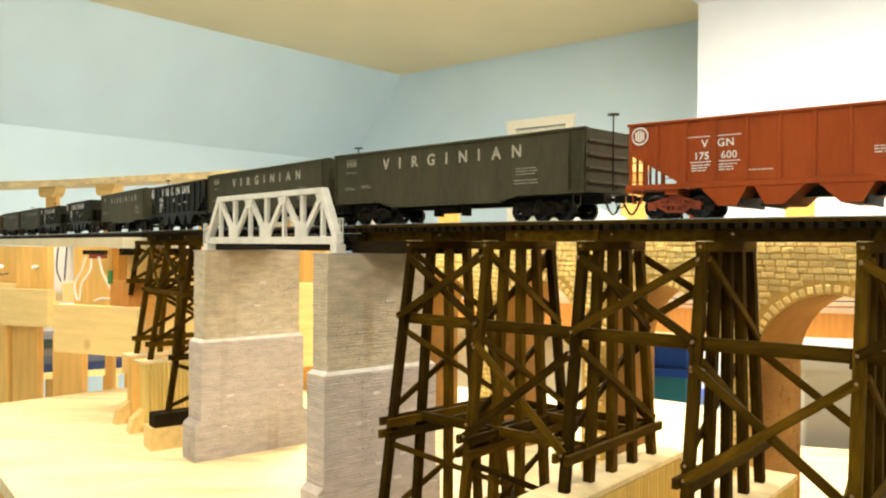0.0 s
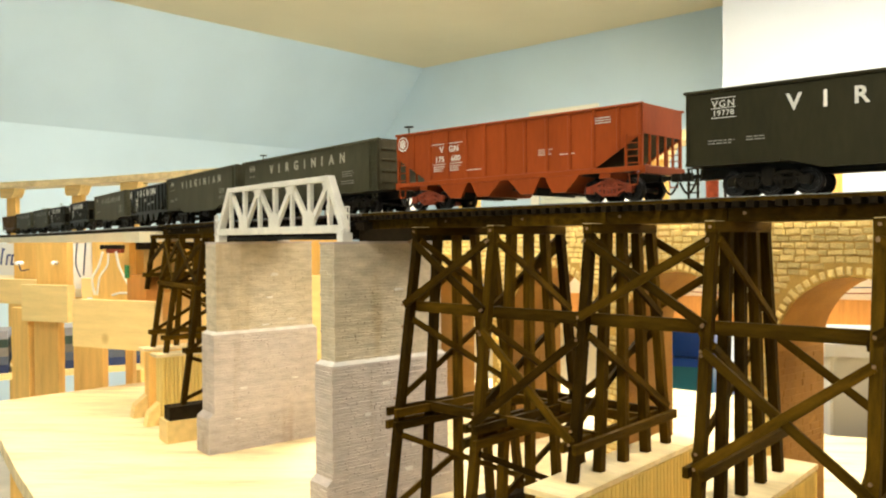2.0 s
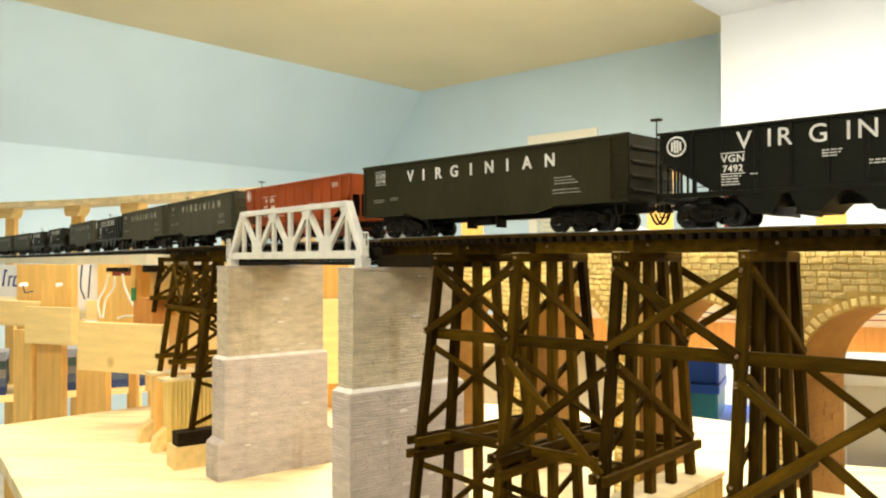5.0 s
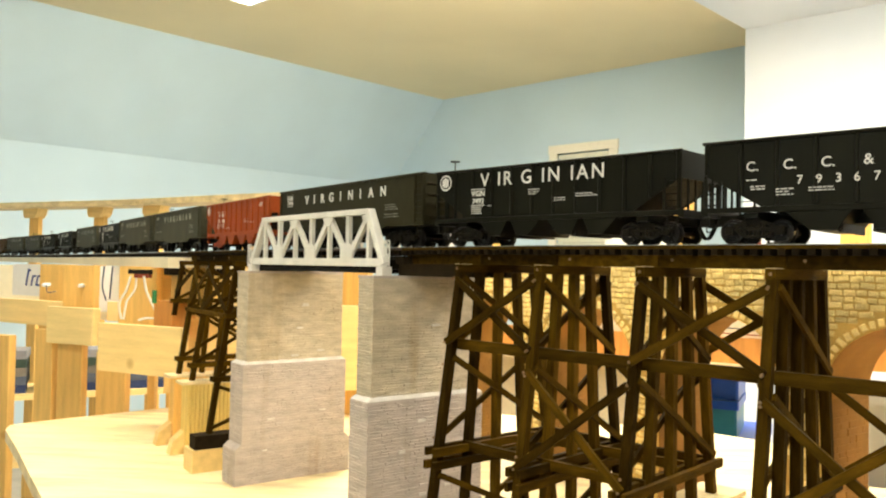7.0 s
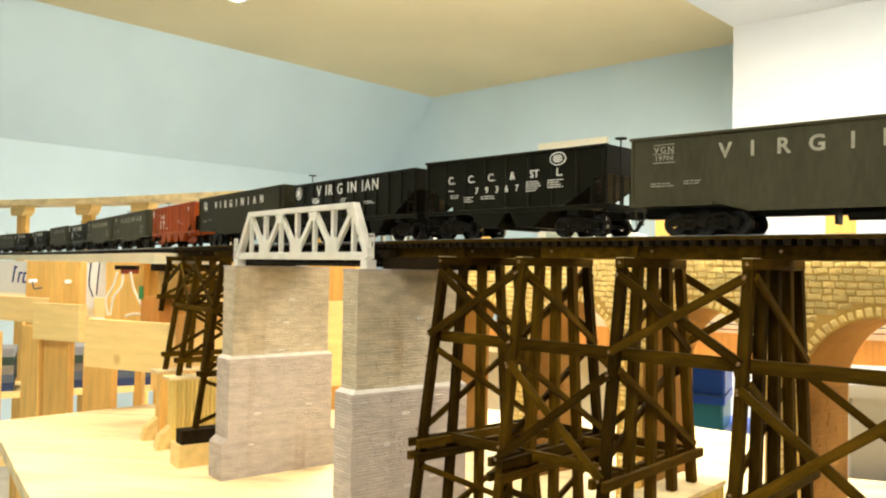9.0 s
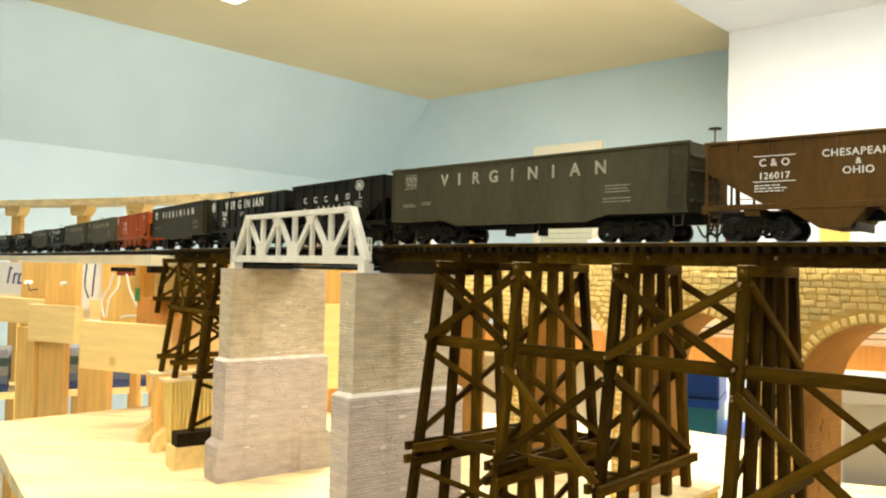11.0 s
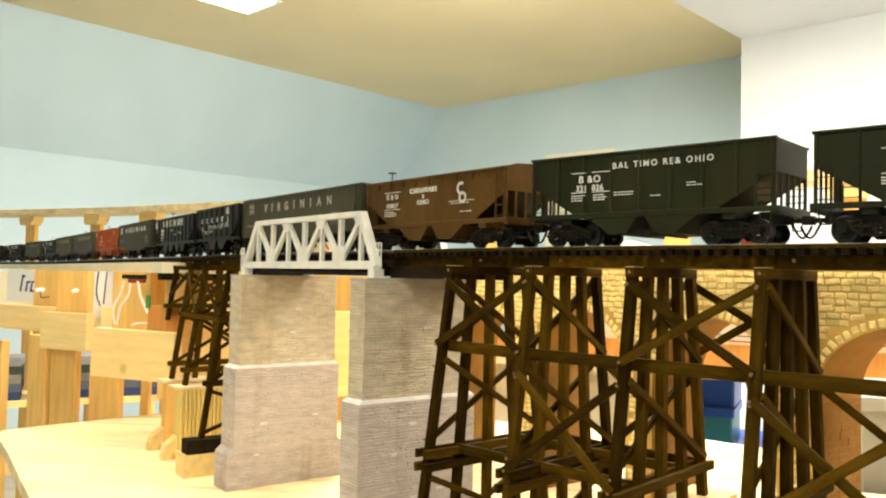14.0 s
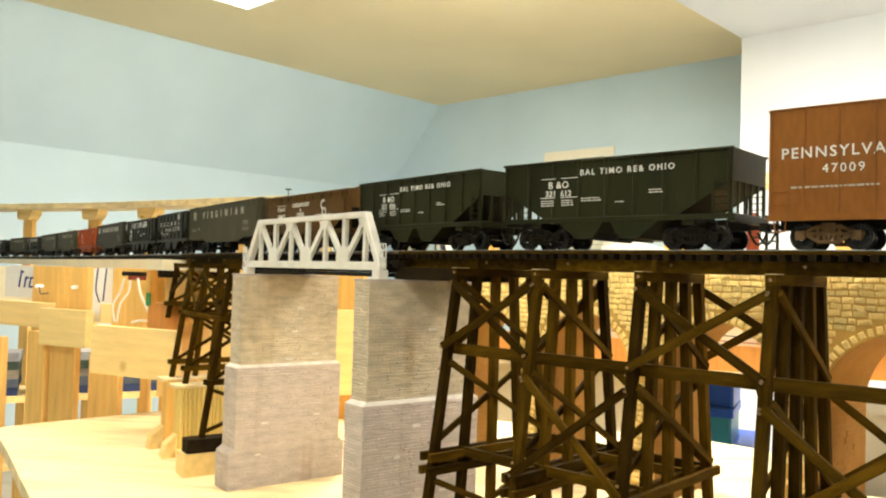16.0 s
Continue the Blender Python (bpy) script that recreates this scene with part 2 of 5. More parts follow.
def lettering(text, size, m, material, parent, name="lettering", gap=1.0, depth=0.0002, label="", bold=0.0, wide=1.0):
    cu = bpy.data.curves.new(name, "FONT")
    cu.body, cu.size, cu.space_character, cu.extrude, cu.align_x, cu.align_y = text, size, gap, depth, "CENTER", "CENTER"
    cu.offset = bold
    cu.resolution_u = 3
    tmp = new(name, cu)
    dg = bpy.context.evaluated_depsgraph_get()
    me = bpy.data.meshes.new_from_object(tmp.evaluated_get(dg))
    bpy.data.objects.remove(tmp)
    me.transform(m @ Matrix.Diagonal((wide, 1, 1, 1)))
    me.materials.clear()
    me.materials.append(material)
    ob = new(name, me)
    ob.parent = parent
    if label:
        ob["label"] = label
    return ob


# ---------------------------------------------------------------- the line of the track
RAIL = 1.331
LINE = [(-4.35, 3.2), (-3.95, 3.62), (-3.35, 3.9), (-2.75, 3.8), (-2.2, 3.41), (-1.66, 2.82), (-1.155, 2.165), (-0.688, 1.525), (-0.311, 1.015), (-0.156, 0.829),
        (0.0004, 0.648), (0.0645, 0.589), (0.135, 0.531), (0.2080, 0.4702), (0.2865, 0.4090)]
turn = -37.5
for _ in range(24):
    LINE.append((LINE[-1][0] + 0.092 * math.cos(radians(turn)), LINE[-1][1] + 0.092 * math.sin(radians(turn))))
    turn = min(0, turn + 1.9)


def smooth_line(points, steps=40):
    pts = [Vector(p) for p in points]
    pts = [2 * pts[0] - pts[1], *pts, 2 * pts[-1] - pts[-2]]
    out = []
    for i in range(1, len(pts) - 2):
        a, b, c, d = pts[i - 1:i + 3]
        ta = (b - a).length ** 0.5
        tb = ta + (c - b).length ** 0.5
        tc = tb + (d - c).length ** 0.5
        for k in range(steps):
            t = ta + (tb - ta) * k / steps
            p = a * ((ta - t) / ta) + b * (t / ta)
            q = b * ((tb - t) / (tb - ta)) + c * ((t - ta) / (tb - ta))
            r = c * ((tc - t) / (tc - tb)) + d * ((t - tb) / (tc - tb))
            u = p * ((tb - t) / tb) + q * (t / tb)
            v = q * ((tc - t) / (tc - ta)) + r * ((t - ta) / (tc - ta))
            out.append(u * ((tb - t) / (tb - ta)) + v * ((t - ta) / (tb - ta)))
    out.append(pts[-2])
    return np.array([tuple(p) for p in out])


CURVE = smooth_line(LINE)
RUN = np.concatenate(([0.0], np.cumsum(np.linalg.norm(np.diff(CURVE, axis=0), axis=1))))
DIST = RUN[40 * 10] - RUN          # nought at the first bent, growing towards the far end


def along(s):
    return Vector((float(np.interp(-s, -DIST, CURVE[:, 0])), float(np.interp(-s, -DIST, CURVE[:, 1]))))


def spot(s, off=0.0, z=0.0):
    """A pose on the line: x runs with the train, y to its left (towards the camera)."""
    d = (along(s + 0.02) - along(s - 0.02)).normalized()
    p = along(s)
    return Matrix.Translation((p.x - d.y * off, p.y + d.x * off, z)) @ Matrix.Rotation(math.atan2(d.y, d.x), 4, "Z")


def on_trucks(s, reach, z):
    """The pose of a car whose two trucks stand on the line."""
    a, b = along(s + reach), along(s - reach)
    c, d = (a + b) / 2, a - b
    return Matrix.Translation((c.x, c.y, z)) @ Matrix.Rotation(math.atan2(d.y, d.x), 4, "Z")


# ---------------------------------------------------------------- the room
E1, E2 = Vector((0.647, 0.763, 0)), Vector((-0.763, 0.647, 0))
CEIL = 2.8


def room(a, b, z):
    return E1 * a + E2 * b + Vector((0, 0, z))


def slab(name, a0, a1, b0, b1, z0, z1, material, label, category="wall"):
    bm = bmesh.new()
    vs = [bm.verts.new(room(a, b, z)) for z in (z0, z1) for a, b in ((a0, b0), (a1, b0), (a1, b1), (a0, b1))]
    for f in ((3, 2, 1, 0), (4, 5, 6, 7), (0, 1, 5, 4), (1, 2, 6, 5), (2, 3, 7, 6), (3, 0, 4, 7)):
        bm.faces.new([vs[i] for i in f])
    bmesh.ops.recalc_face_normals(bm, faces=bm.faces[:])
    return tagged(link(name, bm, material), label, category, kind="structure")


GA, KNEE, KNEEZ, SLOPEB = 5.02, 5.46, 2.073, 4.807
BACK, RIGHT = -3.2, -2.6
slab("floor", BACK - 0.1, GA + 0.1, RIGHT - 0.1, KNEE + 0.1, -0.1, 0, M["floor"], "beige floor of the attic room", "floor")
def gable():
    bm = bmesh.new()
    for b0, b1, z0, z1 in ((RIGHT, WB0, 0, CEIL + 0.1), (WB1, KNEE + 0.3, 0, CEIL + 0.1), (WB0, WB1, 0, WZ0), (WB0, WB1, WZ1, CEIL + 0.1)):
        vs = [bm.verts.new(room(a, b, z)) for z in (z0, z1) for a, b in ((GA, b0), (GA + 0.12, b0), (GA + 0.12, b1), (GA, b1))]
        for f in ((3, 2, 1, 0), (4, 5, 6, 7), (0, 1, 5, 4), (1, 2, 6, 5), (2, 3, 7, 6), (3, 0, 4, 7)):
            bm.faces.new([vs[i] for i in f])
    bmesh.ops.recalc_face_normals(bm, faces=bm.faces[:])
    return tagged(link("wall_gable", bm, M["blue"]), "light blue painted gable wall with a window", "wall", kind="structure")


WB0, WB1, WZ0, WZ1 = 3.10, 3.57, 1.35, 2.215
gable()
win = thing("window_1", "cream framed window with a pale blind drawn", "window", Matrix.Translation(room(GA, 0, 0)) @ Matrix.Rotation(math.atan2(E2.y, E2.x), 4, "Z"), kind="structure")
slab("wall_knee", BACK, GA, KNEE, KNEE + 0.12, 0, KNEEZ, M["blue"], "light blue painted knee wall under the slope")
slab("wall_back", BACK - 0.12, BACK, RIGHT, KNEE + 0.3, 0, CEIL + 0.1, M["blue"], "light blue painted end wall")
slab("wall_side", BACK, GA, RIGHT - 0.12, RIGHT, 0, CEIL + 0.1, M["white"], "white painted side wall")
slab("ceiling", BACK, GA, RIGHT, SLOPEB, CEIL, CEIL + 0.1, M["tan"], "cream painted flat ceiling", "ceiling")
bm = bmesh.new()
sl = [(SLOPEB, CEIL), (KNEE, KNEEZ), (KNEE + 0.12, KNEEZ + 0.02), (SLOPEB, CEIL + 0.1)]
va = [bm.verts.new(room(BACK, b, z)) for b, z in sl]
vb = [bm.verts.new(room(GA, b, z)) for b, z in sl]
bm.faces.new(va), bm.faces.new(vb)
for i in range(4):
    bm.faces.new((va[i], va[(i + 1) % 4], vb[(i + 1) % 4], vb[i]))
bmesh.ops.recalc_face_normals(bm, faces=bm.faces[:])
tagged(link("ceiling_slope", bm, M["blue"]), "light blue sloping attic ceiling", "ceiling", kind="structure")


# ---------------------------------------------------------------- benchwork
TABLE = 1.027
bm = bmesh.new()
edge = [(-0.82, 1.227), (-0.805, 1.19), (-0.706, 1.06), (-0.60, 0.915), (-0.533, 0.825), (-0.42, 0.68), (-0.27, 0.52), (-0.05, 0.36), (0.3, 0.17), (0.8, -0.03), (1.4, -0.16), (2.2, -0.20),
        (2.2, 0.8), (0.6, 0.98), (0.503, 1.007), (0.47, 1.28), (0.379, 1.35), (-0.1, 1.50), (-0.5, 1.50), (-0.633, 1.426), (-0.80, 1.255)]
prism(bm, edge, "z", TABLE - 0.019, TABLE)
table = thing("layout_table", "pale plywood layout table with a curved edge on pine legs", "table")
part("tabletop", bm, M["ply"], table)
for k, ((x0, y0), (x1, y1)) in enumerate((((-0.79, 1.2), (-0.52, 0.84)), ((-0.50, 0.81), (-0.06, 0.39)))):
    bm = bmesh.new()
    beam(bm, (x0 + 0.03, y0 + 0.02, TABLE - 0.066), (x1 + 0.03, y1 + 0.02, TABLE - 0.066), 0.019, 0.089, 0.001)
    part("frame_rail", bm, M["pinex"], table)
for x, y in ((-0.72, 1.2), (-0.2, 1.42), (0.40, 1.22), (-0.40, 0.78), (0.35, 0.3), (1.9, 0.0), (1.9, 0.7)):
    bm = bmesh.new()
    box(bm, x - 0.03, x + 0.03, y - 0.03, y + 0.03, 0, TABLE - 0.019, 0.002)
    part("leg", bm, M["pine"], table)

# soffit, white wall and window
slab("wall_white", 4.36, 4.48, RIGHT, 1.815, 0, 2.7, M["white"], "white painted wall beside the blue gable")
slab("ceiling_soffit", BACK, 4.48, RIGHT, 1.815, 2.7, CEIL - 0.004, M["white"], "lower white ceiling beside the cream ceiling", "ceiling")


one("window_frame", M["trim"], win, box, WB0 - 0.075, WB1 + 0.075, 0.0, 0.022, WZ1 - 0.005, WZ1 + 0.062, c=0.003)
for b0, b1 in ((WB0 - 0.07, WB0 + 0.005), (WB1 - 0.005, WB1 + 0.07)):
    one("window_frame", M["trim"], win, box, b0, b1, 0.0, 0.018, WZ0 - 0.05, WZ1 - 0.005, c=0.003)
one("window_sill", M["trim"], win, box, WB0 - 0.09, WB1 + 0.09, 0.0, 0.06, WZ0 - 0.075, WZ0 - 0.05, c=0.004)
one("pane", M["grey"], win, box, WB0, WB1, -0.09, -0.084, WZ0, WZ1)
for k in range(22):
    z = WZ1 - 0.03 - 0.038 * k
    one("slat", M["blind"], win, beam, (WB0 + 0.004, -0.012, z), (WB1 - 0.004, -0.012, z), 0.004, 0.036, up=(0, 0.5, 1))


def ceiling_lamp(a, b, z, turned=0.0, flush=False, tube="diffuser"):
    ob = thing("ceiling_light", "white fluorescent ceiling light with a lit diffuser; all but the flush one added unseen", "ceiling light", Matrix.Translation(room(a, b, z)) @ Matrix.Rotation(math.atan2(E1.y, E1.x) + turned, 4, "Z"), "ceiling lights")
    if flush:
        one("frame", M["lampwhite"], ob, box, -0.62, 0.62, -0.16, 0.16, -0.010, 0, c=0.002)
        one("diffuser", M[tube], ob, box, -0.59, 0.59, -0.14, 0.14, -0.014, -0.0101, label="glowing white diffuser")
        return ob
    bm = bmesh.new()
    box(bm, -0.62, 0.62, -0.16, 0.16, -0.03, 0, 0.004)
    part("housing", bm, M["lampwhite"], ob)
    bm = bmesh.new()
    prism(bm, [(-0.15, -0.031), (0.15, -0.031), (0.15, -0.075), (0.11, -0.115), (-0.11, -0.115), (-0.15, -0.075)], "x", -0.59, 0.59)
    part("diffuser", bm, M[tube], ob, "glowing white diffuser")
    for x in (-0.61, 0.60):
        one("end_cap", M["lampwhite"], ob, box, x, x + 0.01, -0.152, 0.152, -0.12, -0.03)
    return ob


ceiling_lamp(1.83, 3.73, CEIL, flush=True, tube="dim")
# lamps added out of view to brighten gable, walls, piers and table
ceiling_lamp(2.5, 2.03, CEIL, tube="strong")
ceiling_lamp(3.1, 0.1, 2.7)
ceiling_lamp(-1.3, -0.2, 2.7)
ceiling_lamp(0.75, 1.0, 2.7)
ceiling_lamp(1.6, -0.6, 2.7)


# ---------------------------------------------------------------- timber trestle
def timber_bar(name, parent, a, b, w, h, upright=False, up=(0, 0, 1), c=0.0004, material=None):
    """One squared timber as a part, its own axis along local z (upright) or x."""
    a, b = Vector(a), Vector(b)
    length = (b - a).length
    bm = bmesh.new()
    zax = (b - a).normalized()
    x = zax.cross(Vector(up)).normalized()
    y = x.cross(zax)
    if upright:
        box(bm, -w / 2, w / 2, -h / 2, h / 2, 0, length, c)
        rot = Matrix((x, y, zax)).transposed()
    else:
        box(bm, 0, length, -w / 2, w / 2, -h / 2, h / 2, c)
        rot = Matrix((zax, y.cross(zax), y)).transposed()
    ob = part(name, bm, material or (M["timber"] if upright else M["timberx"]), parent)
    ob.matrix_basis = Matrix.Translation(a) @ rot.to_4x4()
    return ob


BOLT = None


def bolt(parent, p, r=0.0013):
    """A nut and washer whose face looks to the camera side (local +y)."""
    global BOLT
    if BOLT is None:
        bm = bmesh.new()
        rod(bm, (0, 0, 0), (0, 0.0006, 0), 0.0012, 8)
        rod(bm, (0, 0.0006, 0), (0, 0.0014, 0), 0.0008, 6)
        BOLT = part("bolt", bm, M["bolt"], parent)
        ob = BOLT
    else:
        ob = new("bolt", BOLT.data)
        ob.parent = parent
    ob.matrix_basis = Matrix.Translation(p)
    return ob


CAPTOP, SILL = 1.3135, 1.150
POST = 0.0074


def post_y(i, z):
    return i * (0.0238 + (CAPTOP - 0.0065 - z) * 0.0134 / 0.183)


def bent(s, foot, double, twist=0.0, group="trestle bents"):
    """Five battered posts under a cap, with sill timbers and crossed braces."""
    ob = thing("trestle_bent", "dark stained timber trestle bent with crossed braces", "trestle bent", spot(s) @ Matrix.Rotation(radians(twist), 4, "Z"), group)
    timber_bar("cap", ob, (0, -0.0525, CAPTOP - 0.0036), (0, 0.0525, CAPTOP - 0.0036), 0.0075, 0.0072)
    # overhead light on the cap top, painted as a thin pale plate
    one("cap_end", M["ply"], ob, box, -0.0034, 0.0034, 0.0370, 0.0522, CAPTOP - 0.0002, CAPTOP + 0.0004, label="pale plate painted as the lit top of the cap end")
    for i in (-2, -1, 0, 1, 2):
        timber_bar("post", ob, (0, post_y(i, foot), foot), (0, post_y(i, CAPTOP - 0.0072), CAPTOP - 0.0072), POST, POST, True, up=(1, 0, 0))
    ys = post_y(2, SILL) + 0.010
    for x in (-0.0055, 0.0055):
        timber_bar("sill", ob, (x, -ys, SILL), (x, ys, SILL), 0.0042, 0.0070)
        if double:
            timber_bar("sill", ob, (x, -ys - 0.001, SILL - 0.0115), (x, ys + 0.001, SILL - 0.0115), 0.0042, 0.0070)
    zt, zm = CAPTOP - 0.012, 1.237
    for x, sg in ((-0.0048, -1), (0.0048, 1)):
        timber_bar("brace", ob, (x, -sg * post_y(2, zt), zt), (x, sg * post_y(2, zm), zm), 0.0026, 0.0052)
        timber_bar("brace", ob, (x, -sg * post_y(2, zm - 0.006), zm - 0.006), (x, sg * post_y(2, SILL + 0.008), SILL + 0.008), 0.0026, 0.0052)
        if double and foot < 1.08:
            timber_bar("brace", ob, (x, -sg * post_y(2, SILL - 0.02), SILL - 0.02), (x, sg * post_y(2, foot + 0.012), foot + 0.012), 0.0026, 0.0052)
    bolt(ob, (0, 0.0525, CAPTOP - 0.0036))
    for z in (zt, zm + 0.008, zm - 0.012, SILL + 0.012):
        bolt(ob, (0.0005, post_y(2, z) + POST / 2 + 0.003, z))
    return ob


BENTS = [0.0]
for p in LINE[11:17]:
    q = Vector(p)
    BENTS.append(min((k * 0.001 for k in range(-1200, 100)), key=lambda v: (along(v) - q).length))
FEET = [1.048, 1.048, 1.1245, 1.1175, 1.1175, 1.1175, 1.1175]
TWIST = [0, 0, 0, -0.5, 0, 0, 0]
for s, z, tw in zip(BENTS, FEET, TWIST):
    bent(s, z, z < 1.1, tw)

# long timbers between the bents
girder = thing("trestle_bracing", "dark stained girts and diagonal braces tying trestle bents", "trestle bracing")


def at_bent(k, side, z, out=0.0, dx=0.0):
    m = spot(BENTS[k]) @ Matrix.Rotation(radians(TWIST[k]), 4, "Z")
    return m @ Vector((dx, side * (post_y(2, z) + POST / 2 + out), z))


for side in (1, -1):
    for k in range(len(BENTS) - 1):
        if side == 1:
            timber_bar("girt", girder, at_bent(k, side, 1.2425, -0.0094), at_bent(k + 1, side, 1.2425, -0.0094), 0.0048, 0.0092)
        if k % 2 == 0:
            za, zb = CAPTOP - 0.013, 1.2445
        else:
            za, zb = 1.228, SILL + 0.003
        timber_bar("diagonal", girder, at_bent(k, side, za, 0.0015), at_bent(k + 1, side, zb, 0.0015), 0.0028, 0.0062)
        timber_bar("diagonal", girder, at_bent(k, side, zb, 0.0045), at_bent(k + 1, side, za, 0.0045), 0.0028, 0.0062)
        if side == 1:
            for kk in (k, k + 1):
                for z in (za, zb):
                    b_ = bolt(girder, (0, 0, 0))
                    b_.matrix_basis = Matrix.Translation(at_bent(kk, 1, z, 0.0055)) @ spot(BENTS[kk]).to_3x3().to_4x4()
for a, b in ((0, 1), (1, 2)):
    for side in (0.55, -0.55, -1):
        timber_bar("girt", girder, at_bent(a, side, SILL + 0.001, -0.003), at_bent(b, side, SILL + 0.001, -0.003), 0.0048, 0.0080)

# wooden footing blocks
def footing(s, half, top, thick, label, material="bead", z0=None, ribs=True):
    ob = thing("footing_block", label, "footing block", spot(s), "footing blocks")
    z0 = TABLE if z0 is None else z0
    bm = bmesh.new()
    box(bm, -thick / 2, thick / 2, -half, half, z0, top - 0.004, 0.0008)
    if ribs:
        n = int(half * 2 / 0.006)
        for k in range(n):
            y = -half + 0.003 + k * 0.006
            one("rib", M[material], ob, rod, (-thick / 2, y, z0 + 0.001), (-thick / 2, y, top - 0.005), 0.0029, 8)
    part("block", bm, M[material], ob)
    bm = bmesh.new()
    box(bm, -thick / 2 - 0.002, thick / 2 + 0.004, -half - 0.004, half + 0.008, top - 0.004, top, 0.0008)
    part("top_board", bm, M["ply"], ob, "pale top board")
    return ob


footing(BENTS[2], 0.098, 1.1245, 0.034, "ribbed pine footing block with a pale top")
for k in (3, 4, 5, 6):
    footing(BENTS[k], 0.112, 1.1175, 0.034, "ribbed pine footing block with a pale top")
for k in (0, 1):
    sillob = thing("mud_sill", "black stained timber sill under the trestle bent", "timber sill", spot(BENTS[k]))
    one("timber", M["tie"], sillob, box, -0.012, 0.012, -0.115, 0.115, TABLE, 1.048, c=0.001)


# ---------------------------------------------------------------- deck and rails
def run_strip(s0, s1, off, w, z0, z1, step=0.03):
    """A strip that follows the line at a side offset."""
    bm = bmesh.new()
    n = max(1, int(abs(s1 - s0) / step))
    prev = None
    for k in range(n + 1):
        m = spot(s0 + (s1 - s0) * k / n)
        ring = [bm.verts.new(m @ Vector((0, off + y, z))) for y, z in ((-w / 2, z0), (w / 2, z0), (w / 2, z1), (-w / 2, z1))]
        if prev:
            for i in range(4):
                bm.faces.new((prev[i], prev[(i + 1) % 4], ring[(i + 1) % 4], ring[i]))
        else:
            bm.faces.new(ring)
        prev = ring
    bm.faces.new(prev[::-1])
    bmesh.ops.recalc_face_normals(bm, faces=bm.faces[:])
    return bm


GAUGE = 0.0165
TIE_T, TIE_B = RAIL - 0.0038, RAIL - 0.0082


def rails(parent, s0, s1):
    for off in (GAUGE, -GAUGE):
        r = part("rail", run_strip(s0, s1, off, 0.0018, TIE_T, RAIL - 0.001), M["rail"], parent)
        part("rail_head", run_strip(s0, s1, off, 0.0020, RAIL - 0.001, RAIL), M["railtop"], r, "bright worn rail head")


def deck(s0, s1, joints, label, guard=True):
    ob = thing("trestle_deck", label, "trestle deck")
    edges = [s0, *joints, s1]
    for a, b in zip(edges[:-1], edges[1:]):
        for off in (GAUGE + 0.004, GAUGE - 0.0055, -GAUGE - 0.004, -GAUGE + 0.0055):
            part("stringer", run_strip(a, b - 0.0006, off, 0.008, CAPTOP, TIE_B), M["timberx"], ob)
        bb = bolt(ob, (0, 0, 0))
        bb.matrix_basis = spot(a - 0.012) @ Matrix.Translation((0, GAUGE + 0.008, (CAPTOP + TIE_B) / 2 + 0.001))
    bmt = bmesh.new()
    box(bmt, -0.0026, 0.0026, -0.034, 0.034, TIE_B, TIE_T, 0.0003)
    first = part("tie", bmt, M["tie"], ob)
    n = int((s1 - s0) / 0.0092)
    for k in range(n):
        t = first if k == 0 else new("tie", first.data)
        t.parent = ob
        t.matrix_basis = spot(s0 + 0.005 + k * 0.0092) @ pose(0, random.uniform(-0.0006, 0.0006), random.uniform(-0.0002, 0.0002), 0, 0, random.uniform(-1, 1))
    if guard:
        for off in (0.0300, -0.0300):
            part("guard_timber", run_strip(s0, s1, off, 0.0040, TIE_T, TIE_T + 0.0026), M["timberx"], ob)
    rails(ob, s0, s1)
    return ob


deck(-0.60, 0.112, [BENTS[5], BENTS[4], BENTS[3], BENTS[2], BENTS[1], BENTS[0]], "dark timber trestle deck with ties and weathered rails")
deck(0.436, 0.802, [0.503, 0.612, 0.685, 0.770], "short dark timber deck with ties and rails")


for s_, a_, b_ in ((0.062, -0.050, 0.046), (0.455, -0.018, 0.022)):
    pad = thing("bearing_timber", "black stained bearing timbers on the bridge pier", "bearing timber", spot(s_))
    for y in (-0.030, -0.010, 0.010, 0.030):
        one("timber", M["tie"], pad, box, a_, b_, y - 0.0085, y + 0.0085, 1.3012, CAPTOP - 0.0002, c=0.0006)


# ---------------------------------------------------------------- stone bridge piers
LOCAL = Matrix.Translation((-0.001, 0.648, 0)) @ Matrix.Rotation(math.atan2(0.759, -0.651), 4, "Z")


def stone_face(bm, origin, ux, uz, width, height, normal, course=0.0030, low=0.005, high=0.020, proud=0.0006):
    """Irregular coursed stones laid on a face."""
    z = 0.0
    while z < height - 0.001:
        h = min(course * random.uniform(0.8, 1.25), height - z)
        x = 0.0
        while x < width - 0.0005:
            w = min(random.uniform(low, high), width - x)
            if width - x - w < low * 0.5:
                w = width - x
            p = random.uniform(0.00005, proud) if random.random() > 0.08 else proud * 1.7
            g = 0.00003
            q = [(x + g, z + g), (x + w - g, z + g), (x + w - g, z + h - g), (x + g, z + h - g)]
            c = min(0.0006, h * 0.16)
            r = [(x + g + c, z + g + c), (x + w - g - c, z + g + c), (x + w - g - c, z + h - g - c), (x + g + c, z + h - g - c)]
            lo = [bm.verts.new(origin + ux * a + uz * b) for a, b in q]
            hi = [bm.verts.new(origin + ux * a + uz * b + normal * (p + random.uniform(-0.0002, 0.0002))) for a, b in r]
            bm.faces.new(hi)
            for i in range(4):
                j = (i + 1) % 4
                bm.faces.new((lo[i], lo[j], hi[j], hi[i]))
            x += w
        z += h


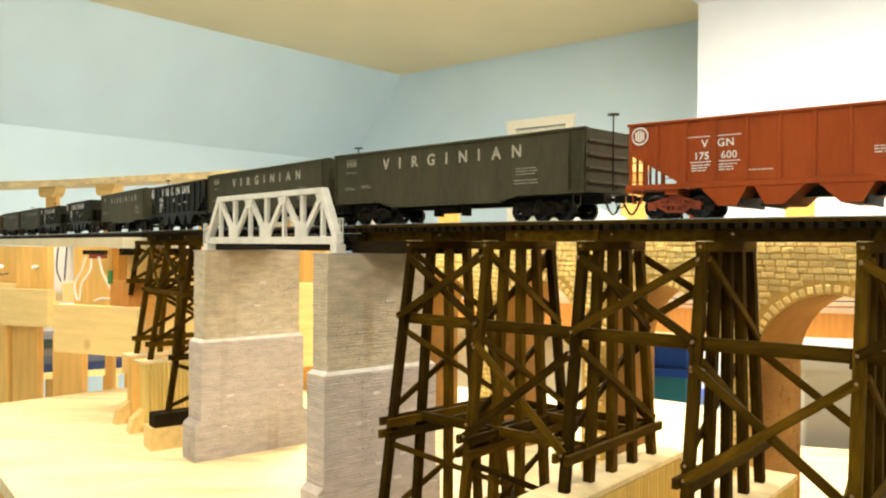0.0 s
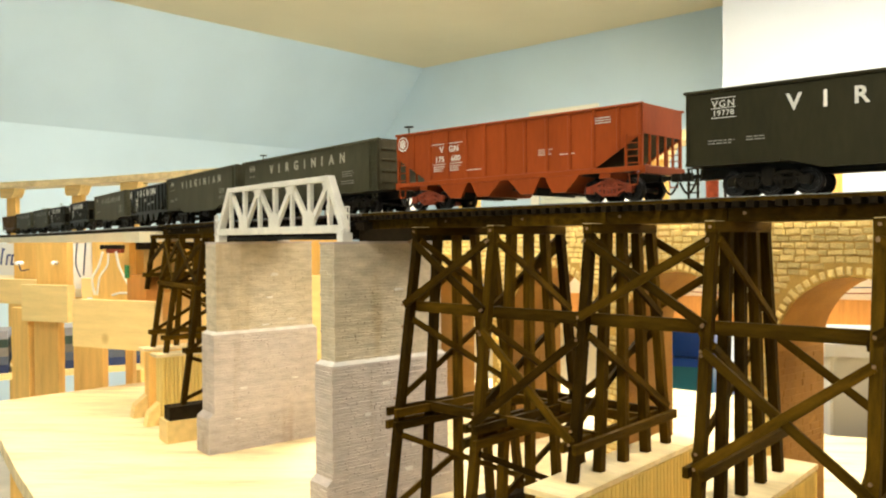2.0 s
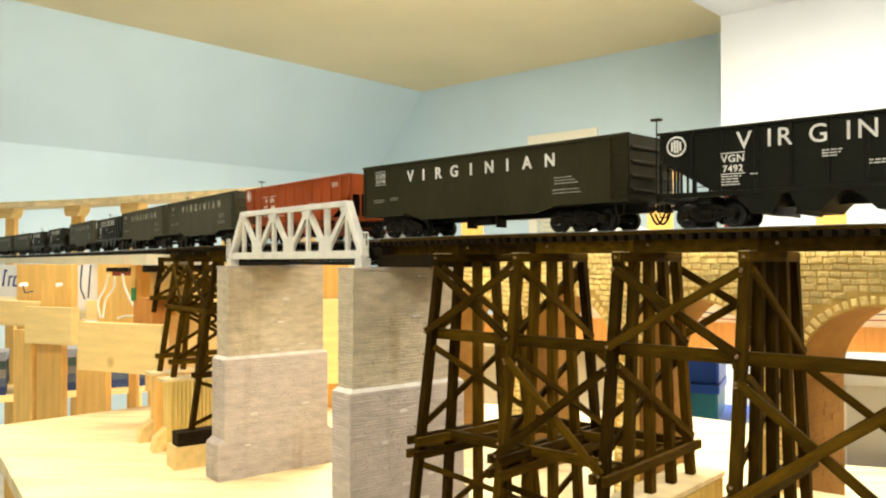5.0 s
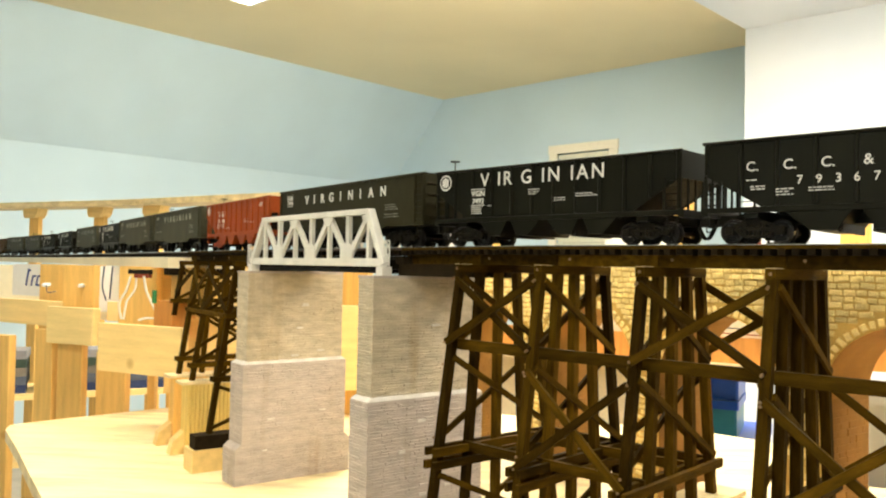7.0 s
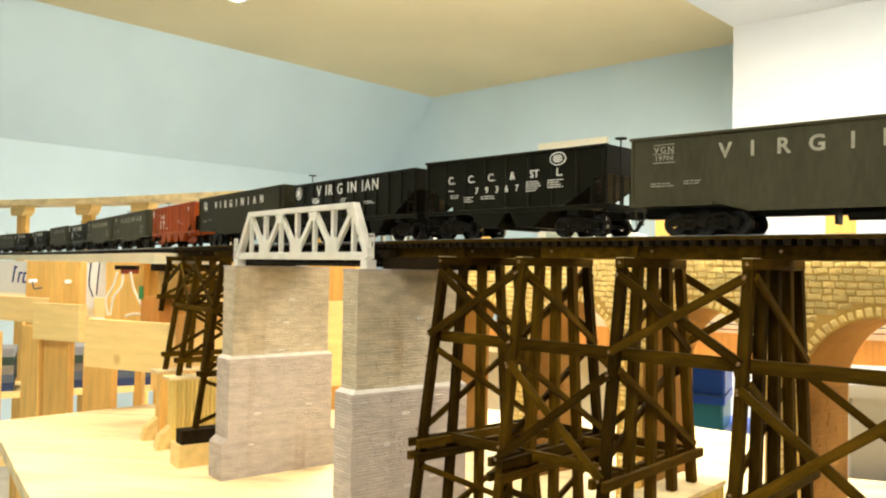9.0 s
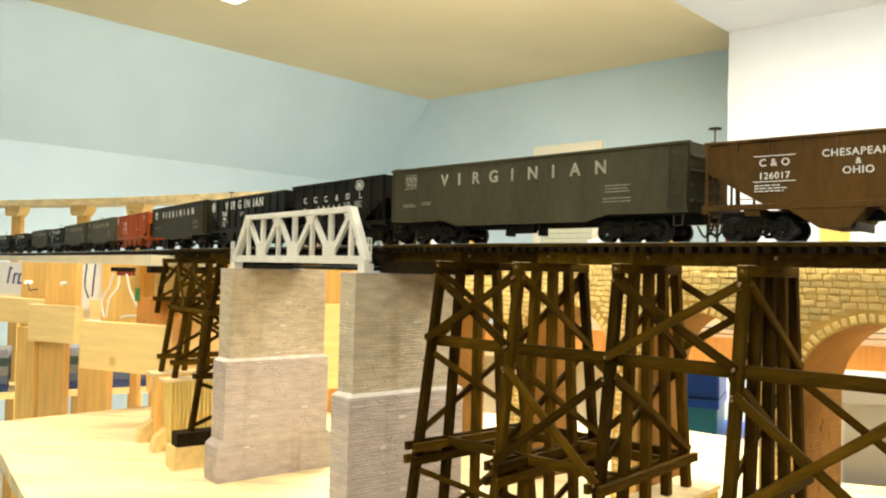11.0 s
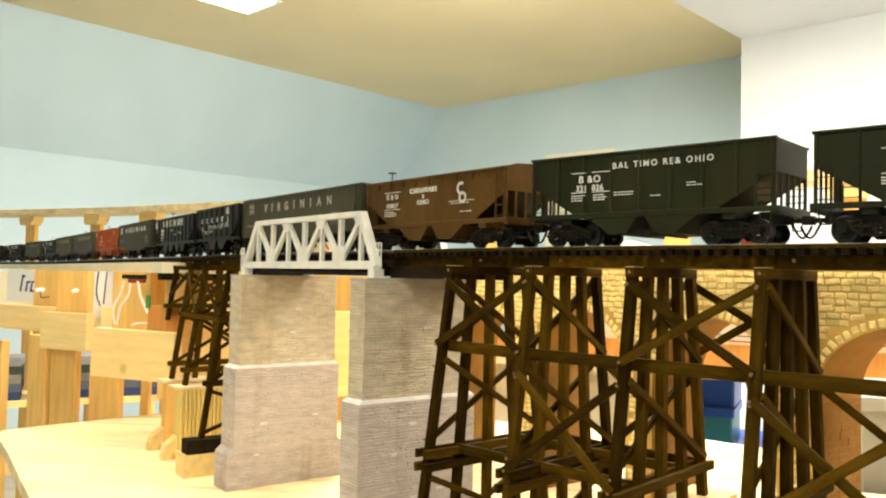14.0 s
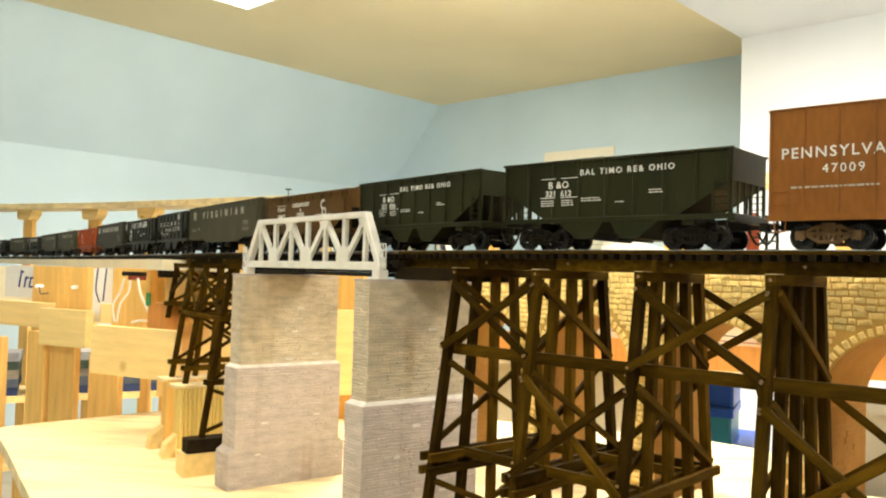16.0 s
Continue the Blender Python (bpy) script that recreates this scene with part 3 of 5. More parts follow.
def pier(x0, x1, y0, y1, top, steps, label):
    """steps: (height of the ledge, how far it stands out), from the top down."""
    ob = thing("bridge_pier", label, "bridge pier", LOCAL.copy(), "bridge piers")
    zt, gx, gy = top, 0.0, 0.0
    levels = [*steps, (TABLE, None)]
    for z, more in levels:
        a0, a1, b0, b1 = x0 - gx, x1 + gx, y0 - gy, y1 + gy
        bm = bmesh.new()
        box(bm, a0, a1, b0, b1, z, zt, 0.0012)
        rock = M["warmstone"] if zt == top else M["stone"]
        shaft = part("shaft", bm, rock, ob)
        bm = bmesh.new()
        h = zt - z - 0.001
        X, Y, Z = Vector((1, 0, 0)), Vector((0, 1, 0)), Vector((0, 0, 1))
        stone_face(bm, Vector((a0, b1, z)), -Y, Z, b1 - b0, h, -X)
        stone_face(bm, Vector((a1, b1, z)), -X, Z, a1 - a0, h, Y)
        stone_face(bm, Vector((a1, b0, z)), Y, Z, b1 - b0, h, X)
        stone_face(bm, Vector((a0, b0, z)), X, Z, a1 - a0, h, -Y)
        bmesh.ops.recalc_face_normals(bm, faces=bm.faces[:])
        tagged(part("stonework", bm, rock, ob), kind="stuff")
        if more:
            bm = bmesh.new()
            gx, gy = gx + more[0], gy + more[1]
            lo = [(x0 - gx, y0 - gy), (x1 + gx, y0 - gy), (x1 + gx, y1 + gy), (x0 - gx, y1 + gy)]
            hi = [(a0, b0), (a1, b0), (a1, b1), (a0, b1)]
            v0 = [bm.verts.new((*p, z)) for p in lo]
            v1 = [bm.verts.new((*p, z + more[1] * 0.8)) for p in hi]
            bm.faces.new(v1), bm.faces.new(v0[::-1])
            for i in range(4):
                bm.faces.new((v0[i], v0[(i + 1) % 4], v1[(i + 1) % 4], v1[i]))
            # the wider upper ledge takes the pale stone, the plinth ledge the grey
            part("ledge", bm, M["stain"] if more[0] > 0.001 else M["stone"], ob, "sloping stone ledge")
        zt = z
    for k in range(9):
        yy, zz = random.uniform(y0 + 0.012, y1 - 0.012), random.uniform(TABLE + 0.03, top - 0.03)
        grow = 0.0008 + (0.0030 if zz < steps[0][0] else 0) + (0.0003 if zz < steps[1][0] else 0)
        one("pale_stone", M["stain"], ob, box, x0 - grow - 0.0002, x0 - grow + 0.0008, yy - random.uniform(0.003, 0.007), yy + 0.004, zz, zz + random.uniform(0.0018, 0.0032), c=0.0003)
    bm = bmesh.new()
    box(bm, x0 - 0.001, x1 + 0.001, y0 - 0.001, y1 + 0.001, top, top + 0.0025, 0.0006)
    part("coping", bm, M["stone"], ob)
    return ob


PIERTOP = 1.2985
pier(0.094, 0.121, -0.056, 0.077, PIERTOP, [(1.1785, (0.0030, 0.0055)), (1.062, (0.0002, 0.007))], "tall grey stone bridge pier with a pale ledge")
pier(0.405, 0.438, -0.071, 0.069, PIERTOP, [(1.1805, (0.0030, 0.0055)), (1.073, (0.0002, 0.008))], "tall grey stone bridge pier with stains on its face")


# ---------------------------------------------------------------- silver truss bridge
def laced(name, parent, a, b, wide=0.0085):
    """Two thin flats joined by zigzag lacing."""
    a, b = Vector(a), Vector(b)
    d = (b - a).normalized()
    side = Vector((-d.z, 0, d.x)) * wide / 2
    bm = bmesh.new()
    for sg in (1, -1):
        beam(bm, a + side * sg, b + side * sg, 0.0034, 0.0016, up=(0, 1, 0))
    n = 7
    for k in range(n):
        p, q = a + (b - a) * (k / n), a + (b - a) * ((k + 1) / n)
        e = side * (1 if k % 2 else -1)
        beam(bm, p + e, q - e, 0.0014, 0.0012, up=(0, 1, 0))
    return part(name, bm, M["silver"], parent, "laced steel diagonal")


def truss():
    ob = thing("truss_bridge", "silver-grey painted steel pony truss railway bridge", "truss bridge", LOCAL.copy())
    zb, zt = 1.3120, 1.3680
    xa, xb = 0.110, 0.426
    ta, tb = 0.1405, 0.389
    for y, sg in ((0.0535, 1), (-0.0385, -1)):
        one("bottom_chord", M["silver"], ob, beam, (xa, y, zb + 0.002), (xb, y, zb + 0.002), 0.006, 0.0085, 0.0004)
        one("top_chord", M["silver"], ob, beam, (ta - 0.002, y, zt - 0.001), (tb + 0.002, y, zt - 0.001), 0.0080, 0.0060, 0.0004)
        one("end_post", M["silver"], ob, beam, (xa, y, zb), (ta, y, zt), 0.0085, 0.0075, 0.0004)
        one("end_post", M["silver"], ob, beam, (xb, y, zb), (tb, y, zt), 0.0085, 0.0075, 0.0004)
        n = 6
        xs = [ta + (tb - ta) * k / n for k in range(n + 1)]
        low = zb + 0.005
        for k, x in enumerate(xs):
            one("vertical", M["silver"], ob, beam, (x, y, low), (x, y, zt - 0.004), 0.0066 if k % 2 else 0.0046, 0.0044)
        for k in range(n):
            a, b = (xs[k], xs[k + 1]) if k % 2 == 0 else (xs[k + 1], xs[k])
            if sg > 0:
                one("diagonal", M["silver"], ob, beam, (a, y, zt - 0.004), (b, y, low), 0.0042, 0.0062)
            else:
                laced("diagonal", ob, (a, y, zt - 0.004), (b, y, low))
        for k in (0, 2, 4, 6):
            bm = bmesh.new()
            x = xs[k]
            l_, r_ = (0.0005 if k == 0 else 0.011), (0.0005 if k == 6 else 0.011)
            prism(bm, [(x - l_, zt - 0.0045), (x + r_, zt - 0.0045), (x + min(r_, 0.006), zt - 0.014), (x - min(l_, 0.006), zt - 0.014)], "y", y + sg * 0.0024 - 0.0010, y + sg * 0.0024 + 0.0010)
            part("gusset", bm, M["silver"], ob)
        for k in (1, 3, 5):
            bm = bmesh.new()
            x = xs[k]
            prism(bm, [(x - 0.0125, zb + 0.005), (x + 0.0125, zb + 0.005), (x + 0.0125, zb + 0.015), (x + 0.0085, zb + 0.022), (x - 0.0085, zb + 0.022), (x - 0.0125, zb + 0.015)], "y", y + sg * 0.0022 - 0.0012, y + sg * 0.0022 + 0.0012)
            part("gusset", bm, M["silver"], ob)
        for x in (xa + 0.002, xb - 0.002):
            bm = bmesh.new()
            box(bm, x - 0.006, x + 0.006, y - 0.006, y + 0.006, PIERTOP + 0.0025, zb - 0.002, 0.0005)
            part("bearing", bm, M["silver"], ob)
    for x in np.linspace(xa + 0.004, xb - 0.004, 8):
        one("floor_beam", M["truck"], ob, beam, (x, -0.0385, zb), (x, 0.0535, zb), 0.005, 0.009)
    for off in (GAUGE, -GAUGE):
        one("stringer", M["truck"], ob, beam, (xa, off, zb + 0.0065), (xb, off, zb + 0.0065), 0.005, 0.006)
    one("floor_plate", M["truck"], ob, box, xa + 0.012, xb - 0.012, -0.034, 0.048, 1.3030, 1.3072, c=0.0005)
    # small walkway railings at both ends
    for x, dx in ((xa - 0.001, -0.010), (xb + 0.001, 0.010)):
        bm = bmesh.new()
        for k in range(3):
            rod(bm, (x + dx * k / 2, 0.056, zb - 0.004), (x + dx * k / 2, 0.056, zb + 0.024), 0.0007, 6)
        for z in (zb + 0.010, zb + 0.017, zb + 0.024):
            rod(bm, (x, 0.056, z), (x + dx, 0.056, z), 0.0006, 6)
        part("railing", bm, M["silver"], ob)
    bm = bmesh.new()
    box(bm, xa - 0.018, xa - 0.004, 0.032, 0.044, zb + 0.001, zb + 0.0085, 0.0006)
    part("end_block", bm, M["tie"], ob)
    tk = thing("bridge_track", "ties and rails on the bridge floor", "track")
    bmt = bmesh.new()
    box(bmt, -0.0026, 0.0026, -0.028, 0.028, TIE_B, TIE_T, 0.0003)
    first = part("tie", bmt, M["tie"], tk)
    for k in range(35):
        t = first if k == 0 else new("tie", first.data)
        t.parent = tk
        t.matrix_basis = spot(0.116 + k * 0.0092)
    rails(tk, 0.1125, 0.4355)


truss()


# ---------------------------------------------------------------- short trestle beside the far pier
def short_bent(s, foot, sill):
    ob = thing("trestle_bent", "dark stained timber trestle bent with crossed braces", "trestle bent", spot(s), "trestle bents")
    timber_bar("cap", ob, (0, -0.0525, CAPTOP - 0.0036), (0, 0.0525, CAPTOP - 0.0036), 0.0075, 0.0072)
    for i in (-2, -1, 0, 1, 2):
        timber_bar("post", ob, (0, post_y(i, foot), foot), (0, post_y(i, CAPTOP - 0.0072), CAPTOP - 0.0072), POST, POST, True, up=(1, 0, 0))
    ys = post_y(2, sill) + 0.009
    stops = [CAPTOP - 0.012, 1.237, sill + 0.004] if sill < 1.21 else [CAPTOP - 0.012, sill + 0.004]
    for x, sg in ((-0.0055, 1), (0.0055, -1)):
        timber_bar("sill", ob, (x, -ys, sill), (x, ys, sill), 0.0042, 0.0070)
        if sill < 1.21:
            timber_bar("sill", ob, (x, -post_y(2, 1.237) - 0.006, 1.237), (x, post_y(2, 1.237) + 0.006, 1.237), 0.0036, 0.0060)
        for za, zb in zip(stops[:-1], stops[1:]):
            timber_bar("brace", ob, (x, -sg * post_y(2, za), za), (x, sg * post_y(2, zb), zb), 0.0026, 0.0052)
        if sill > 1.13 and foot < 1.1:
            timber_bar("brace", ob, (x, -sg * post_y(2, sill - 0.01), sill - 0.01), (x, sg * post_y(2, foot + 0.008), foot + 0.008), 0.0026, 0.0052)
    return ob


SHORT = [(0.503, 1.076, 1.150), (0.612, 1.134, 1.157), (0.685, 1.135, 1.159), (0.770, 1.222, 1.246)]
for s, foot, sill in SHORT:
    short_bent(s, foot, sill)
tie2 = thing("trestle_bracing", "dark stained girts and diagonal braces of the short trestle", "trestle bracing")
for side in (1, -1):
    for (sa, fa, la), (sb, fb, lb) in zip(SHORT[:-1], SHORT[1:]):
        ma, mb = spot(sa), spot(sb)
        for za, zb in (((1.237, 1.237), (CAPTOP - 0.013, 1.242), (1.242, CAPTOP - 0.013)) if sb < 0.75 else ((CAPTOP - 0.013, 1.262),)):
            timber_bar("girt", tie2, ma @ Vector((0, side * (post_y(2, za) + 0.004), za)), mb @ Vector((0, side * (post_y(2, zb) + 0.004), zb)), 0.0028, 0.0062)
sillob = thing("mud_sill", "black stained timber sill under the short trestle", "timber sill", spot(0.503))
one("timber", M["tie"], sillob, box, -0.013, 0.013, -0.104, 0.104, 1.0575, 1.076, c=0.001)
blk = thing("footing_block", "plain pine block carrying a black sill", "footing block", spot(0.508), "footing blocks")
one("block", M["pinex"], blk, box, -0.019, 0.019, -0.108, 0.108, TABLE, 1.0575, c=0.001)
footing(0.612, 0.084, 1.134, 0.030, "ribbed pine footing block with a pale top")
footing(0.685, 0.083, 1.135, 0.030, "plain pine footing block with a pale top", "pine", ribs=False)
for s, w in ((0.620, 0.104), (0.693, 0.106)):
    ft = thing("block_foot", "small pine cleat beside a footing block", "cleat", spot(s), "footing cleats")
    bm = bmesh.new()
    prism(bm, [(0.0835, TABLE), (w, TABLE), (w - 0.004, TABLE + 0.020), (0.0835, TABLE + 0.034)], "x", -0.014, 0.006)
    part("cleat", bm, M["pinex"], ft)

# ---------------------------------------------------------------- track shelf
shelf = thing("track_shelf", "pale plywood shelf carrying the track", "shelf")
# shelf plywood is lightened: the glare on its edge is in the colour
part("deck", run_strip(0.8025, 5.35, -0.004, 0.136, 1.3005, 1.3195, 0.06), M["paleply"], shelf)
part("roadbed", run_strip(0.8025, 5.35, 0.0, 0.066, 1.3190, TIE_B + 0.0002, 0.06), M["tie"], shelf, "dark roadbed strip")
far_track = thing("shelf_track", "weathered rails on dark ties", "track")
bm = bmesh.new()
s = 0.807
while s < 4.6:
    m = spot(s)
    q = [bm.verts.new(m @ Vector((x, y, z))) for z in (TIE_B, TIE_T) for x, y in ((-0.0026, -0.028), (0.0026, -0.028), (0.0026, 0.028), (-0.0026, 0.028))]
    for f in ((4, 5, 6, 7), (0, 1, 5, 4), (1, 2, 6, 5), (2, 3, 7, 6), (3, 0, 4, 7)):
        bm.faces.new([q[i] for i in f])
    s += 0.0105
tagged(part("tie_row", bm, M["tie"], far_track), kind="stuff")
rails(far_track, 0.8025, 5.3)
end_pad = thing("bearing_timber", "black stained bearing timber under the shelf end", "bearing timber", spot(0.815))
one("timber", M["tie"], end_pad, box, -0.014, 0.014, -0.068, 0.064, 1.2885, 1.3003, c=0.001)
near_shelf = thing("track_shelf", "plywood shelf carrying the track past the trestle", "shelf")
part("deck", run_strip(-2.45, -0.6005, 0, 0.132, 1.3015, 1.3190, 0.06), M["ply"], near_shelf)
part("roadbed", run_strip(-2.45, -0.6005, 0.0, 0.066, 1.3190, TIE_B + 0.0002, 0.06), M["tie"], near_shelf)
near_track = thing("shelf_track", "weathered rails on a plain shelf", "track")
rails(near_track, -2.45, -0.6005)
for s in (-0.66, -1.1, -1.55, -2.0, -2.4):
    rs = thing("shelf_riser", "pine riser board under the track shelf", "riser", spot(s), "shelf risers")
    one("board", M["pine"], rs, box, -0.0095, 0.0095, -0.05, 0.05, TABLE if s > -1.9 else 0, 1.3015)


# ---------------------------------------------------------------- pine benchwork behind the bridge
def board(name, x0, y0, x1, y1, z0, z1, label, group="benchwork boards", thick=0.019, flat=False, material=None):
    a, b = Vector((x0, y0, 0)), Vector((x1, y1, 0))
    L = (b - a).length
    bm = bmesh.new()
    box(bm, 0, L, 0, thick, z0, z1, 0.0012)
    ob = link(name, bm, material or M["pinex" if flat else "pine"])
    ob.matrix_basis = Matrix.Translation(a) @ Matrix.Rotation(math.atan2(b.y - a.y, b.x - a.x), 4, "Z")
    return tagged(ob, label, "board", group)


board("fascia_board", -0.682, 1.250, -0.506, 1.175, 1.1215, 1.203, "short pine fascia board with knots", flat=True)
board("fascia_board", -0.866, 1.412, -0.750, 1.366, 1.150, 1.220, "pine fascia board of the benchwork", flat=True)
board("fascia_board", -1.25, 1.70, -0.83, 1.475, 1.172, 1.224, "pine fascia board of the benchwork", flat=True)
board("cross_board", -0.74, 1.40, -0.44, 1.42, 1.195, 1.232, "horizontal pine cross board behind the fascia", flat=True)
board("cross_board", -0.575, 1.279, -0.20, 1.385, 1.080, 1.236, "horizontal pine board behind the short trestle", flat=True)
board("riser_board", -0.845, 1.43, -0.775, 1.415, 1.160, 1.3015, "upright pine riser under the track shelf")
board("riser_board", -0.692, 1.345, -0.612, 1.325, 1.160, 1.3015, "upright pine riser under the track shelf")
board("riser_board", -0.99, 1.60, -0.90, 1.56, 1.16, 1.3015, "upright pine riser under the track shelf")
board("riser_board", -0.565, 1.275, -0.505, 1.235, 1.215, 1.3015, "upright pine riser under the shelf end")
board("riser_board", -0.64, 1.375, -0.36, 1.425, 1.2325, 1.3015, "wide pine board under the track shelf", flat=True)
board("back_board", -1.75, 2.01, -0.66, 1.76, 1.165, 1.296, "pale plywood board behind the benchwork", material=M["paleply"])
board("riser_board", -0.36, 1.45, -0.235, 1.40, TABLE, 1.302, "upright pine riser under the benchwork")
board("bench_upright", -0.912, 1.455, -0.860, 1.425, 0.0, 1.172, "knotty pine upright behind the layout table", "benchwork uprights")
board("bench_upright", -0.852, 1.430, -0.797, 1.420, 0.0, 1.152, "pine upright behind the layout table", "benchwork uprights")
board("bench_upright", -0.778, 1.440, -0.714, 1.430, 0.0, 1.130, "pine upright behind the layout table", "benchwork uprights")
board("bench_upright", -0.687, 1.470, -0.672, 1.470, 0.0, 1.200, "thin pine upright behind the layout table", "benchwork uprights")
board("bench_upright", -0.650, 1.475, -0.602, 1.475, 0.0, 1.200, "pine upright behind the layout table", "benchwork uprights")
board("bench_upright", -0.54, 1.36, -0.50, 1.35, TABLE, 1.135, "pine upright behind the layout table", "benchwork uprights")
board("bench_upright", -1.09, 1.505, -0.978, 1.475, 0.0, 1.155, "tall pine upright reaching the floor", "benchwork uprights")
board("end_block", -0.580, 1.240, -0.536, 1.212, 1.128, 1.245, "orange-brown wooden block under the shelf end", thick=0.03, material=M["cabinet"])

# upper deck behind the train
UP = [(-3.120, 3.852), (-2.560, 3.732), (-2.066, 3.543), (-1.677, 3.384), (-1.117, 3.069), (-0.678, 2.831), (-0.240, 2.564), (0.06, 2.38), (0.40, 2.165), (0.76, 1.92), (1.30, 1.53)]
upc = smooth_line(UP, 8)
bm = bmesh.new()
prev = None
for i, p in enumerate(upc):
    q = upc[min(i + 1, len(upc) - 1)] - upc[max(i - 1, 0)]
    n = Vector((-q[1], q[0], 0)).normalized()
    ring = [bm.verts.new(Vector((p[0], p[1], z)) + n * o) for o, z in ((0.012, 1.5600), (0.15, 1.5600), (0.15, 1.5862), (0.012, 1.5862))]
    if prev:
        for k in range(4):
            bm.faces.new((prev[k], prev[(k + 1) % 4], ring[(k + 1) % 4], ring[k]))
    else:
        bm.faces.new(ring)
    prev = ring
bm.faces.new(prev)
bmesh.ops.recalc_face_normals(bm, faces=bm.faces[:])
upper = thing("upper_deck", "curved pale plywood upper deck behind the train", "shelf")
part("deck", bm, M["ply"], upper)
for i0, i1 in ((0, 20), (20, 40), (40, 60), (60, len(upc) - 1)):
    bm, prev = bmesh.new(), None
    for i in range(i0, i1 + 1):
        q = upc[min(i + 1, len(upc) - 1)] - upc[max(i - 1, 0)]
        n = Vector((-q[1], q[0], 0)).normalized()
        ring = [bm.verts.new(Vector((upc[i][0], upc[i][1], z)) + n * o) for o, z in ((0, 1.5598), (0.0119, 1.5598), (0.0119, 1.5864), (0, 1.5864))]
        if prev:
            for k in range(4):
                bm.faces.new((prev[k], prev[(k + 1) % 4], ring[(k + 1) % 4], ring[k]))
        else:
            bm.faces.new(ring)
        prev = ring
    bm.faces.new(prev)
    bmesh.ops.recalc_face_normals(bm, faces=bm.faces[:])
    part("edge_strip", bm, M["ply"], upper, "bent plywood edge strip")
for x, y in ((-2.240, 3.652), (-1.835, 3.492), (-1.501, 3.332), (-0.987, 3.036), (-0.640, 2.852), (-0.016, 2.42), (0.505, 2.095), (0.865, 1.85)):
    br = thing("deck_bracket", "pine post and corbel holding the upper deck", "bracket", Matrix.Translation((x, y, 0)) @ Matrix.Rotation(-0.45, 4, "Z"), "upper deck brackets")
    one("post", M["pine"], br, box, -0.034, 0.034, 0.035, 0.057, 0.0, 1.5254)
    bm = bmesh.new()
    prism(bm, [(-0.0576, 1.5598), (0.0576, 1.5598), (0.0480, 1.5334), (0.0288, 1.5142), (-0.0480, 1.5142), (-0.0576, 1.5302)], "y", 0.016, 0.070)
    part("corbel", bm, M["pinex"], br)


# cables, connector and small parts under the shelf
def cable(points, r, material, label, sag=0.0):
    cu = smooth_line([p[:2] for p in points], 6)
    zs = np.interp(np.linspace(0, len(points) - 1, len(cu)), range(len(points)), [p[2] for p in points])
    bm = bmesh.new()
    tube(bm, [(float(x), float(y), float(z)) for (x, y), z in zip(cu, zs)], r)
    return tagged(link("cable", bm, material), label, "cable", "cables under the shelf")


cable([(-0.640, 1.28, 1.285), (-0.645, 1.275, 1.26), (-0.655, 1.27, 1.235), (-0.650, 1.268, 1.209)], 0.0022, M["wire"], "white cable hanging from a terminal strip")
cable([(-0.612, 1.27, 1.285), (-0.606, 1.268, 1.26), (-0.590, 1.262, 1.232), (-0.578, 1.26, 1.212), (-0.60, 1.255, 1.213), (-0.612, 1.252, 1.209)], 0.0022, M["wire"], "white cable hanging from a terminal strip")
cable([(-0.630, 1.28, 1.285), (-0.628, 1.272, 1.262), (-0.640, 1.266, 1.240), (-0.643, 1.262, 1.209)], 0.0020, M["wire"], "white cable hanging from a terminal strip")
cable([(-0.757, 1.42, 1.300), (-0.755, 1.41, 1.26), (-0.742, 1.40, 1.235)], 0.0016, M["darkwire"], "dark cable looping under the shelf")
cable([(-0.740, 1.42, 1.300), (-0.738, 1.41, 1.265), (-0.735, 1.40, 1.238)], 0.0016, M["darkwire"], "dark cable looping under the shelf")
cable([(-0.865, 1.405, 1.262), (-0.858, 1.400, 1.247), (-0.842, 1.400, 1.250)], 0.0012, M["darkwire"], "thin dark wire at a riser")
for x, y in ((-0.868, 1.402), (-0.798, 1.405)):
    bm = bmesh.new()
    rod(bm, (x, y, 1.262), (x, y + 0.02, 1.262), 0.0038, 10)
    rod(bm, (x, y - 0.002, 1.262), (x, y, 1.262), 0.0028, 10)
    tagged(link("cable_peg", bm, M["paper"]), "white cable peg on a pine riser", "peg")
ts = thing("terminal_strip", "black and red terminal strip under the shelf", "terminal strip", Matrix.Translation((-0.632, 1.285, 1.288)))
one("base", M["truck"], ts, box, -0.012, 0.026, -0.008, 0.008, 0.001, 0.0085)
one("connector", M["redtruck"], ts, box, 0.0, 0.026, -0.010, 0.006, -0.006, 0.001)
bm = bmesh.new()
rod(bm, (-0.577, 1.235, 1.240), (-0.577, 1.235, 1.262), 0.0042, 10)
tagged(link("wire_nut", bm, M["plug"]), "green wire connector cap", "wire connector")
bm = bmesh.new()
box(bm, -0.87, -0.80, 1.60, 1.602, 1.20, 1.2995)
tagged(link("paper_sheet", bm, M["paper"]), "white paper sheet behind the risers", "paper")
sg = thing("paper_sign", "white sign with blue strokes behind the benchwork", "sign", Matrix.Translation((-1.06, 1.72, 1.245)) @ Matrix.Rotation(-0.5, 4, "Z"))
one("sheet", M["paper"], sg, box, -0.11, 0.085, 0, 0.002, -0.02, 0.055)
for x, h, lean in ((-0.052, 0.040, 0.010), (-0.030, 0.024, 0.006), (-0.010, 0.024, 0.006)):
    one("stroke", M["ink"], sg, beam, (x, -0.0008, 0.004), (x + lean, -0.0008, 0.004 + h), 0.0055, 0.0010, up=(0, 1, 0))
